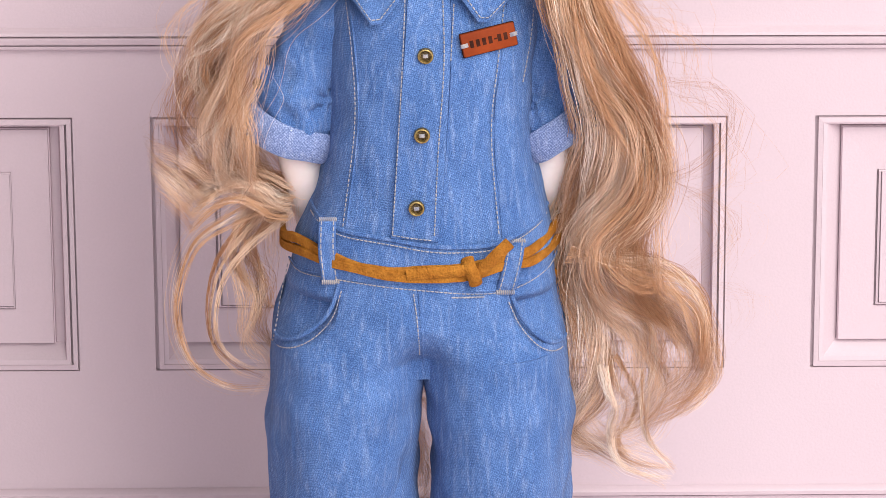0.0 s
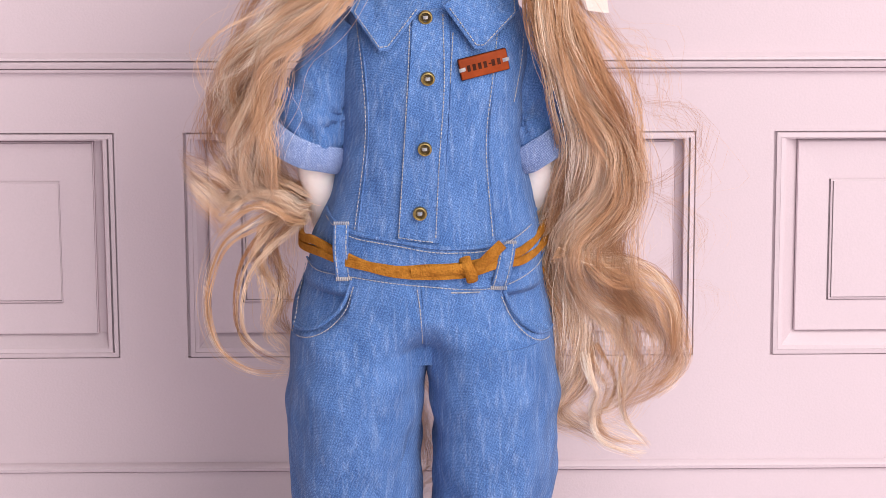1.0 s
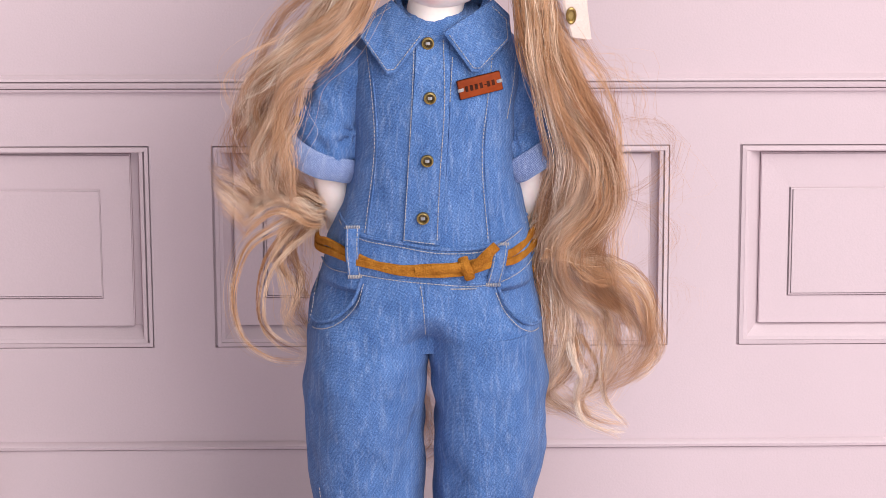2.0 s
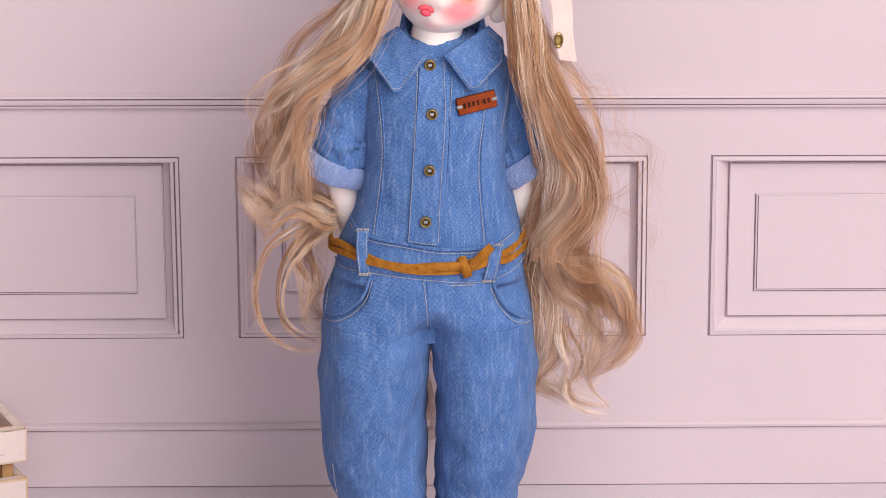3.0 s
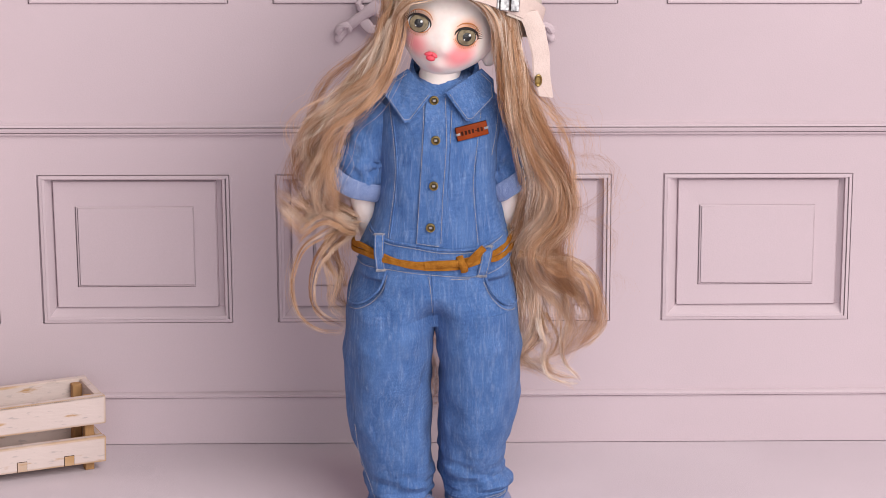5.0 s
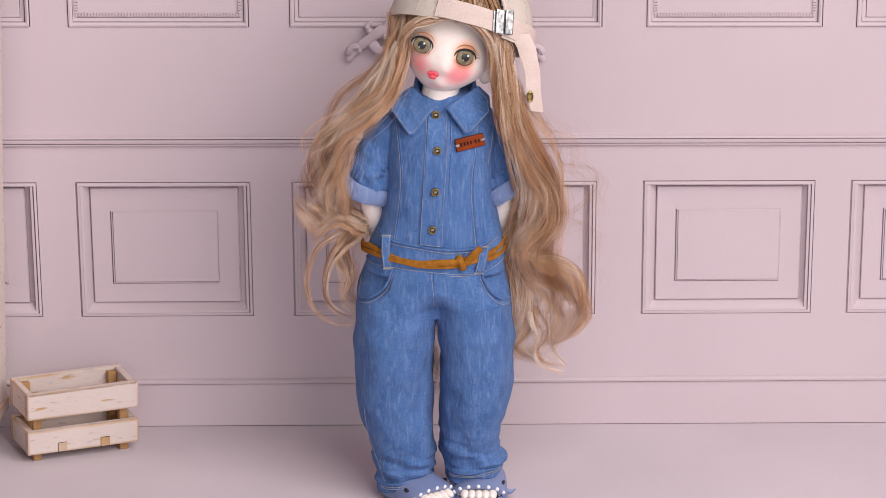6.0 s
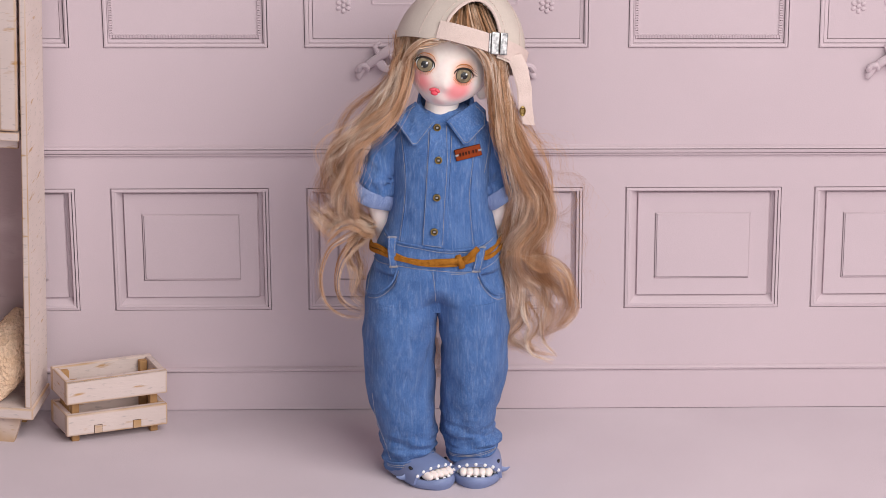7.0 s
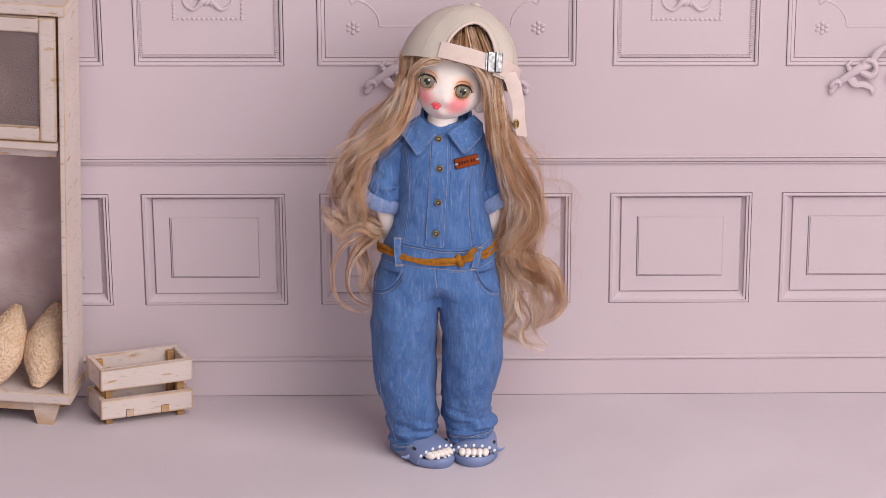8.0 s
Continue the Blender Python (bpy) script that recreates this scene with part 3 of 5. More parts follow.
def belt_loop(path, width):
    bm = bmesh.new()
    pts = draped(SEAT, path, 0, 5)
    rings = []
    for i, p in enumerate(pts):
        t = i / (len(pts) - 1)
        out = 0.7 + 3.0 * math.sin(math.pi * t) ** 0.6
        c = p - Vector((0, out, 0))
        w = width / 2
        rings.append([c + Vector((-w, 0.5, 0)), c + Vector((-w * 0.86, 0, 0)), c + Vector((w * 0.86, 0, 0)), c + Vector((w, 0.5, 0)), c + Vector((w * 0.9, 1.0, 0)), c + Vector((-w * 0.9, 1.0, 0))])
    skin(bm, rings)
    loop = part("belt_loop", bm, DENIM, suit)
    for s in (-1, 1):
        bm = bmesh.new()
        for i in range(0, len(rings) - 1):
            a = (rings[i][1] + rings[i][2]) / 2 + Vector((s * width * 0.34, -0.1, 0))
            b = (rings[i + 1][1] + rings[i + 1][2]) / 2 + Vector((s * width * 0.34, -0.1, 0))
            tube(bm, [a.lerp(b, 0.1), a.lerp(b, 0.85)], 0.17, 5, 1)
        part("stitching", bm, STITCH, loop)
    bm = bmesh.new()
    for ring in (rings[0], rings[-1]):
        c = (ring[1] + ring[2]) / 2
        for k in range(9):
            x = (k / 8 - 0.5) * width * 0.9
            tube(bm, [c + Vector((x, -0.3, -0.55)), c + Vector((x + 0.15, -0.55, 0)), c + Vector((x, -0.3, 0.55))], 0.22, 5, 1)
    part("bar_tack", bm, STITCH, loop, "dense beige thread bar tack")


belt_loop([(-27.1, 143.1), (-27.3, 135.8), (-26.5, 126.6)], 4.6)
belt_loop([(21.1, 137.3), (20.1, 131.6), (18.3, 124.3)], 4.8)

# sleeves with turned-up cuffs
for shoulder, mid, end, tip, wide in (((-18.5, 3, 196.5), (-28.6, 2, 181.5), (-37.2, 0, 161.5), (-39.2, 0, 157.3), 11.4), ((19.0, 3, 196.0), (27.9, 2, 181.5), (31.9, 0, 161.5), (33.7, 0, 158.2), 9.8)):
    bm = bmesh.new()
    s = -1 if shoulder[0] < 0 else 1
    way = spline([shoulder, mid, end], 16)
    rings = []
    for i, c in enumerate(way):
        t = i / (len(way) - 1)
        d = (Vector(end) - Vector(shoulder)).normalized()
        side = Vector((d.z, 0, -d.x)).normalized()
        depth = Vector((0, 1, 0))
        r = wide * (1.0 + 0.04 * t)
        ring = []
        for k in range(72):
            a = 2 * math.pi * k / 72
            q = c + side * (r * math.cos(a)) + depth * (r * 0.86 * math.sin(a))
            f = 2.6 * noise.noise(Vector((q.x * 0.16, q.y * 0.12, q.z * 0.13 + s * 5))) + 0.9 * noise.noise(Vector((q.x * 0.3 + q.z * 0.2, q.y * 0.2, q.z * 0.1)))
            # pleats run down from the shoulder and gather at the armpit
            px, pz = q.x - s * 25.5, q.z - 170.5
            fan = math.exp(-math.hypot(px, pz) / 13) if math.sin(a) < 0.3 else 0.0
            f += 1.9 * (1 - t ** 3) * math.sin(6.5 * math.atan2(pz, s * px) + 0.6) * fan
            ring.append(q + (q - c).normalized() * f * (0.25 + t))
        rings.append(ring)
    skin(bm, rings)
    sleeve = part("sleeve", bm, DENIM, suit)
    bm = bmesh.new()
    d = (Vector(tip) - Vector(end)).normalized()
    side = Vector((d.z, 0, -d.x)).normalized()
    rings = []
    for h, r in ((-4.2, 0.2), (-4.6, 0.9), (-3.4, 1.6), (0, 1.9), (3.0, 1.5), (4.0, 0.9), (3.7, -0.2), (0, -0.5)):
        ring = []
        for k in range(48):
            a = 2 * math.pi * k / 48
            w = 0.9 * noise.noise(Vector((math.cos(a) * 1.3, math.sin(a) * 1.3 + s * 3, 1.0)))
            q = Vector(end) + d * (h + 1.3 * w + 0.8 * math.sin(a + 1)) + (side * math.cos(a) + Vector((0, 0.84 * math.sin(a), 0))) * (wide * 1.04 + r + 0.5 * w)
            ring.append(q)
        rings.append(ring)
    skin(bm, rings, cap=False)
    part("cuff", bm, INSIDE, sleeve, "rolled cuff showing the paler reverse of the denim")
    if s < 0:
        bm = bmesh.new()
        c = (-43.5, -1, 176.7)
        tube(bm, [(c[0] + 2.2, c[1] - 2, c[2] + 2.6), (c[0] - 0.6, c[1] - 3, c[2] - 2), (c[0] - 3.2, c[1] - 3, c[2] - 9)], 1.5, 8, 4, 0.4)
        tab = part("sleeve_tab", bm, DENIM, sleeve)
        bm = bmesh.new()
        ball(bm, (c[0] - 1.6, c[1] - 3.4, c[2] - 1.2), (1.2, 1.0, 1.6), (0, 30, 0), 0, 14, 8)
        part("button", bm, DARKBRASS, tab, "small dark brass button")


# collar
def wing(outline, rise, name="collar_wing"):
    """A flat pointed collar half: outline rolled over at the neck, lifted from the chest."""
    bm = bmesh.new()
    pts = [Vector(p) for p in outline]
    c = sum(pts, Vector()) / len(pts)
    rings = []
    for k, (f, up) in enumerate(((0.0, -0.75), (0.55, -0.75), (0.93, -0.6), (1.0, 0.0), (0.98, 0.8), (0.5, 1.0))):
        ring = []
        for i in range(len(pts)):
            a, b = pts[i], pts[(i + 1) % len(pts)]
            for t in (0, 0.2, 0.4, 0.6, 0.8):
                q = c + (a.lerp(b, t) - c) * f
                ring.append(q + Vector((0, up, 0.25 * up)))
        rings.append(ring)
    rings[0] = [c + (p - c) * 0.02 + Vector((0, -0.75 - rise, -0.2)) for p in rings[2]]
    skin(bm, rings)
    ob = part(name, bm, DENIM, suit)
    bm = bmesh.new()
    edge = [c + (p - c) * 0.86 + Vector((0, -0.95 - rise * 0.1, 0)) for p in pts]
    for a, b in zip(edge, edge[1:]):
        n = max(2, int((b - a).length / 1.15))
        for k in range(n):
            tube(bm, [a.lerp(b, (k + 0.1) / n), a.lerp(b, (k + 0.8) / n)], 0.16, 5, 1)
    part("stitching", bm, STITCH, ob)


wing([(-3.2, -15, 208.3), (-13.0, -19, 196.4), (-15.8, -19, 196.1), (-24.1, -11, 205.9), (-20.7, -3, 211.1), (-14.0, -3, 215.7)], 0.8)
wing([(18.8, -3, 215.7), (24.0, -3, 210.5), (24.6, -11, 205.6), (14.2, -18, 196.4), (11.7, -18, 196.4), (2.6, -15, 208.7)], 0.8)
bm = bmesh.new()
rings = []
for r, z, y in ((13.4, 203, 3), (13.2, 209, 4), (12.0, 216, 6), (10.8, 216.5, 6), (11.2, 209, 4), (11.4, 203, 3)):
    rings.append([(2.2 + r * 1.25 * math.cos(a), y + r * math.sin(a), z + 8.5 * math.sin(a) - 1.5) for a in [2 * math.pi * k / 40 for k in range(40)]])
skin(bm, rings, cap=False)
part("collar_band", bm, DENIM, suit)


# buttons
def shirt_button(x, z):
    y = front(BODICE, x, z) - 1.2 - max(0.0, crease((x, front(BODICE, x, z), z), z, 1.1, 0))
    rings = []
    for r, d in ((2.05, 0.2), (2.1, -0.5), (1.95, -0.95), (1.65, -1.05), (1.4, -0.8), (1.3, -0.35)):
        rings.append([(x + r * math.cos(a), y + d, z + r * math.sin(a)) for a in [2 * math.pi * k / 28 for k in range(28)]])
    bm = bmesh.new()
    skin(bm, rings)
    ob = part("button", bm, BRASS, suit, "aged brass four-hole button")
    bm = bmesh.new()
    ball(bm, (x, y - 0.3, z), (1.32, 0.25, 1.32), (0, 0, 0), 0, 20, 8)
    part("button_centre", bm, DARKBRASS, ob, "dark recessed button centre")
    bm = bmesh.new()
    for k in range(4):
        tube(bm, [(x - 0.6, y - 0.5, z - 0.35 + 0.22 * k), (x, y - 0.85, z - 0.25 + 0.22 * k), (x + 0.6, y - 0.5, z - 0.3 + 0.22 * k)], 0.16, 5, 2)
    part("thread", bm, STITCH, ob, "beige sewing thread")


for x, z in ((-2.4, 204.3), (-1.8, 188.1), (-2.8, 167.6), (-4.3, 148.3)):
    shirt_button(x, z)

# leather name tag
cx, cz = (14.3, 191.5)
cy = front(BODICE, cx, cz) - 1.9
tag = thing("leather_tag", "small orange leather tag stitched to the breast of the jumpsuit", "tag", (0, 0, 0))
tag.matrix_basis = pose(cx * MM, cy * MM, cz * MM, -8, -9.5, 14)
bm = bmesh.new()
block(bm, -7.2, 7.2, -0.55, 0.75, -3.1, 3.1, 0.5, 2)
part("tag_body", bm, LEATHER, tag)
part("tag_edge", cube(-7.35, 7.35, 0.0, 0.9, -3.3, 3.2, round_=0.4), BURNT, tag, "dark burnt leather edge")
bm = bmesh.new()
for k in range(6):
    x = -4.6 + 1.65 * k + (0.75 if k > 3 else 0)
    block(bm, x - 0.5, x + 0.5, -0.64, -0.5, -0.95, 0.95, 0.05, 1)
block(bm, 1.35, 2.2, -0.64, -0.5, -0.2, 0.15)
part("lettering", bm, BURNT, tag, "dark printed bars")
for x in (-6.5, 6.5):
    bm = bmesh.new()
    for k in range(3):
        tube(bm, [(x - 0.9, -0.4, -0.4 + 0.35 * k), (x, -0.9, -0.3 + 0.35 * k), (x + 0.9, -0.4, -0.35 + 0.35 * k)], 0.2, 5, 2)
    part("thread", bm, STITCH, tag, "pale sewing thread")

# suede cord belt
belt = thing("belt", "tan suede cord belt knotted round the doll's waist", "belt")


def cord(path, half, lift, label=""):
    bm = bmesh.new()
    way = []
    for x, z in path:
        y = front(SEAT, x, z)
        n = Vector((x + 2.6, y * 1.5, 0)).normalized() * lift
        way.append(Vector((x + n.x, y + n.y, z)))
    for end in (0, -1):
        e = way[end] + Vector((math.copysign(0.4, way[end].x), 9, 0.5))
        way.insert(0, e) if end == 0 else way.append(e)
    rings = []
    pts = spline(way, 8)
    for i, p in enumerate(pts):
        d = (pts[min(i + 1, len(pts) - 1)] - pts[max(0, i - 1)]).normalized()
        out = Vector((p.x * 0.6, p.y, 0)).normalized()
        up = out.cross(d).normalized()
        w = half * (1 + 0.12 * noise.noise(p * 0.25))
        rings.append([p + up * w, p + up * w * 0.8 + out * 0.75, p - up * w * 0.8 + out * 0.75, p - up * w, p - up * w * 0.8 - out * 0.6, p + up * w * 0.8 - out * 0.6])
    skin(bm, rings)
    return part("cord", bm, SUEDE, belt, label)


cord([(-37.0, 132.9), (-33.5, 135.1), (-26.9, 134.0), (-18.8, 131.7), (-10.0, 131.0), (-1.2, 131.7), (9.0, 131.8), (17.1, 133.3), (24.5, 134.1), (30.5, 136.1)], 1.35, 1.3)
cord([(-36.9, 130.5), (-32.3, 132.5), (-26.2, 132.0), (-18.8, 131.1), (-10.0, 129.7), (-1.2, 129.2), (9.0, 129.6), (17.1, 131.4), (24.5, 131.2), (30.8, 132.1)], 1.3, 1.6)
bm = bmesh.new()
tube(bm, [(30.8, -2, 122), (24, 20, 124), (-3, 24.6, 124), (-28, 20, 124), (-36.2, -2, 122)], 1.8, 8, 6, 0.5)
part("cord", bm, SUEDE, belt)
x, z = (9.9, 130.8)
y = front(SEAT, x, z) - 3.2
bm = bmesh.new()
tube(bm, [(x - 1.4, y + 1.6, z + 3.4), (x - 0.8, y - 0.6, z + 1.8), (x + 0.4, y - 1.0, z - 0.6), (x + 0.9, y + 0.6, z - 3.2)], 1.75, 8, 5, 0.5)
part("knot", bm, SUEDE, belt)
bm = bmesh.new()
tube(bm, [(x + 0.6, y + 0.6, z - 1.2), (x + 3.4, y - 0.9, z + 2.2), (x + 6.4, y - 1.4, z + 5.6), (x + 9.6, y - 1.0, z + 8.6)], 1.65, 8, 5, 0.45)
part("cord_end", bm, SUEDE, belt)
bm = bmesh.new()
x, z = (-0.5, 130.8)
y = front(SEAT, x, z) - 2.8
tube(bm, [(x - 6.4, y + 0.3, z - 0.4), (x, y, z + 0.2), (x + 9.5, y, z + 0.9)], 1.6, 8, 5, 0.45)
part("cord_end", bm, SUEDE, belt)

# ---- the doll itself, one plain mesh ----
def resin():
    """Pale resin with powdered blush on the cheeks, orange shadow round the eyes."""
    m, n, l, b = shader("pale_resin", 0.62, 0, 0.2)
    b.inputs["Subsurface Weight"].default_value = 0.12
    b.inputs["Subsurface Radius"].default_value = (0.004, 0.0015, 0.001)
    co = n.new("ShaderNodeTexCoord")
    grain = value_noise(n, l, 400, 2)
    base = ramp(n, l, grain.outputs["Fac"], [(0.3, (0.82, 0.72, 0.685)), (0.7, (0.86, 0.765, 0.73))]).outputs[0]
    for place, reach, tint, most in (((-12.7, -14, 229.8), 11.0, (0.86, 0.19, 0.22), 0.8), ((9.0, -14, 225.9), 11.0, (0.86, 0.19, 0.22), 0.8), ((-10.0, -15, 242.9), 10.0, (0.80, 0.32, 0.14), 0.9), ((12.4, -14, 235.7), 10.0, (0.80, 0.32, 0.14), 0.85), ((-2.6, -13, 217.4), 7.0, (0.86, 0.4, 0.38), 0.4)):
        d = n.new("ShaderNodeVectorMath")
        d.operation = "DISTANCE"
        d.inputs[1].default_value = [c * MM for c in place]
        l.new(co.outputs["Object"], d.inputs[0])
        f = n.new("ShaderNodeMapRange")
        f.interpolation_type = "SMOOTHSTEP"
        f.inputs["From Min"].default_value, f.inputs["From Max"].default_value = reach * MM, reach * 0.25 * MM
        f.inputs["To Min"].default_value, f.inputs["To Max"].default_value = 0, most
        l.new(d.outputs["Value"], f.inputs["Value"])
        base = mix(n, l, f.outputs["Result"], base, tint)
    l.new(base, b.inputs["Base Color"])
    return m


RESIN = resin()
LIP = mottled("lip_paint", (0.74, 0.06, 0.10), (0.70, 0.10, 0.13), 300, 0.4)
IRIS = mottled("olive_glass", (0.27, 0.21, 0.125), (0.15, 0.115, 0.07), 500, 0.06, 0, 0.5)
LASH = mottled("dark_lash", (0.02, 0.012, 0.01), (0.012, 0.008, 0.008), 300, 0.6)
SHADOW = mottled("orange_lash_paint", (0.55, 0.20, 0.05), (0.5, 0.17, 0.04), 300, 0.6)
bm = bmesh.new()
HEAD = Vector((3.5, 5, 233.3))
TIP = Euler((0, radians(17), 0)).to_matrix()
g = bmesh.ops.create_uvsphere(bm, u_segments=64, v_segments=48, radius=1)
for v in g["verts"]:
    p = v.co.copy()
    w = 1.0
    if p.z < 0:
        w = 1 - 0.27 * (-p.z) ** 1.7
    cheek = math.exp(-((p.z + 0.30) / 0.30) ** 2) * (0.05 if p.y < 0.2 else 0)
    x, y, z = p.x * 21.6 * (w + cheek), p.y * 21.5, p.z * (23.5 if p.z > 0 else 22.8)
    if p.y < 0:
        y -= 1.9 * math.exp(-((p.x / 0.15) ** 2) - ((p.z + 0.19) / 0.14) ** 2)
        y -= 0.7 * math.exp(-((p.x / 0.2) ** 2) - ((p.z + 0.02) / 0.25) ** 2)
        y -= 1.5 * math.exp(-((p.x / 0.24) ** 2) - ((p.z + 0.60) / 0.15) ** 2)
        for s in (-1, 1):
            y += 0.8 * math.exp(-(((p.x - 0.5 * s) / 0.24) ** 2) - ((p.z - 0.10) / 0.2) ** 2)
    v.co = (HEAD + TIP @ Vector((x, y, z))) * MM
for centre, turn in (((-8.9, -15.4, 241.5), -9), ((12.0, -15.4, 234.9), 13)):
    c = Vector(centre)
    face = Euler((0, radians(17), 0)).to_matrix() @ Euler((radians(-9), 0, radians(turn))).to_matrix()
    at = lambda x, y, z: c + face @ Vector((x, y, z))
    def disc(rx, rz, y, bulge, slot, dx=0, dz=0):
        rings = [[at(dx + rx * f * math.cos(a), y - bulge * (1 - f * f), dz + rz * f * math.sin(a)) for a in [2 * math.pi * k / 28 for k in range(28)]] for f in (1, 0.97, 0.7, 0.4, 0.05)]
        skin(bm, rings, slot=slot)
    disc(5.0, 3.9, 0.9, 0.9, 6)
    disc(4.45, 4.2, -0.1, 0.6, 5, 0, 0.1)
    disc(4.1, 3.9, -0.3, 0.9, 3, 0, 0.1)
    disc(2.0, 2.0, -1.05, 0.4, 5, 0, 0.2)
    # two white dots on each eye stand in for reflected highlights
    ball(bm, at(0.9, -1.5, 1.3), (0.55, 0.3, 0.55), (0, 0, 0), 6, 10, 8)
    ball(bm, at(-1.0, -1.4, -1.2), (0.3, 0.2, 0.3), (0, 0, 0), 6, 8, 6)
    upper = [at(5.4 * math.cos(a), -1.0 + 0.9 * abs(math.cos(a)), 4.0 * math.sin(a) + 0.1) for a in [radians(d) for d in (184, 160, 135, 110, 90, 70, 45, 20, -4)]]
    tube(bm, upper, lambda t: 0.2 + 0.42 * math.sin(math.pi * t), 6, 3, slot=2)
    fold = [at(6.2 * math.cos(a), -0.2 + 1.2 * abs(math.cos(a)), 6.3 * math.sin(a)) for a in [radians(d) for d in (150, 120, 90, 60, 30)]]
    tube(bm, fold, lambda t: 0.08 + 0.22 * math.sin(math.pi * t), 6, 3, slot=4)
    lower = [at(5.2 * math.cos(a), 0.5, 4.1 * math.sin(a)) for a in [radians(d) for d in (190, 220, 250, 290, 320, 350)]]
    tube(bm, lower, 0.2, 6, 3, slot=4)
    out = 1 if centre[0] > 0 else -1
    for k in range(7):
        a = radians((8 + 9 * k) if out > 0 else (172 - 9 * k))
        tube(bm, [at(5.4 * math.cos(a), -0.7, 4.1 * math.sin(a)), at(6.3 * math.cos(a), -1.6, 4.9 * math.sin(a) + 0.3), at(7.3 * math.cos(a), -2.0, 5.6 * math.sin(a) + 0.9)], lambda t: 0.16 * (1 - t) + 0.03, 4, 2, slot=2)
    for k in range(14):
        a = radians(205 + 9.5 * k)
        tube(bm, [at(5.3 * math.cos(a), 0.2, 4.4 * math.sin(a)), at(6.2 * math.cos(a), 0.0, 5.5 * math.sin(a) - 0.1)], 0.1, 4, 2, slot=4)
x, y, z = (-3.6, -18.6, 226.6)
ball(bm, (x - 1.1, y + 1.7, z + 1.1), (2.0, 1.15, 1.0), (0, -8, 0), 1, 14, 10)
ball(bm, (x + 1.3, y + 1.7, z + 0.4), (1.9, 1.15, 1.0), (0, 42, 0), 1, 14, 10)
ball(bm, (x - 0.3, y + 1.6, z - 0.9), (2.1, 1.35, 1.4), (0, 17, 0), 1, 14, 10)
ball(bm, (22.8, 3, 220.0), (3.6, 3, 5.4), (0, 20, 0), 0, 14, 10)
tube(bm, [(-1.3, 3, 200.8), (-0.7, 2, 207.7), (1.3, 3, 217.0)], 9.0, 20)
for path in ([(-30.6, 0, 164.6), (-34.2, 1, 155.6), (-32.8, 5, 144.8), (-30.6, 18, 129.1)], [(29.6, 0, 164.6), (30.8, 1, 155.6), (28.4, 5, 144.8), (26.7, 18, 129.1)]):
    tube(bm, path, lambda t: 6.2 - 1.4 * t, 20)
SHOES = ((-12.2, -8.0, 36), (18.6, -3.0, -3))
for sx, sy, turn in SHOES:
    m = Euler((0, 0, radians(turn))).to_matrix()
    def foot(x, y, z):
        p = m @ Vector((x, y, 0))
        return (sx + p.x, sy + p.y, z)
    tube(bm, [foot(0, 17, 9), foot(0, 4, 8.6), foot(0, -8, 8.0), foot(0, -13, 7.6)], lambda t: 4.2 - 0.5 * t, 18, 5, 2.1)
    for k in range(5):
        q = foot(-6.8 + 3.4 * k, -15.6 + 0.25 * (k - 2) ** 2 * 0.7, 7.2)
        ball(bm, q, (2.35, 5.0, 2.5), (0, 0, turn), 0, 14, 10)
doll = tagged(link("doll", bm, [RESIN, LIP, LASH, IRIS, SHADOW, BLACK, TOOTH]), "pale resin ball-jointed doll with rosy cheeks standing on the floor", "doll")


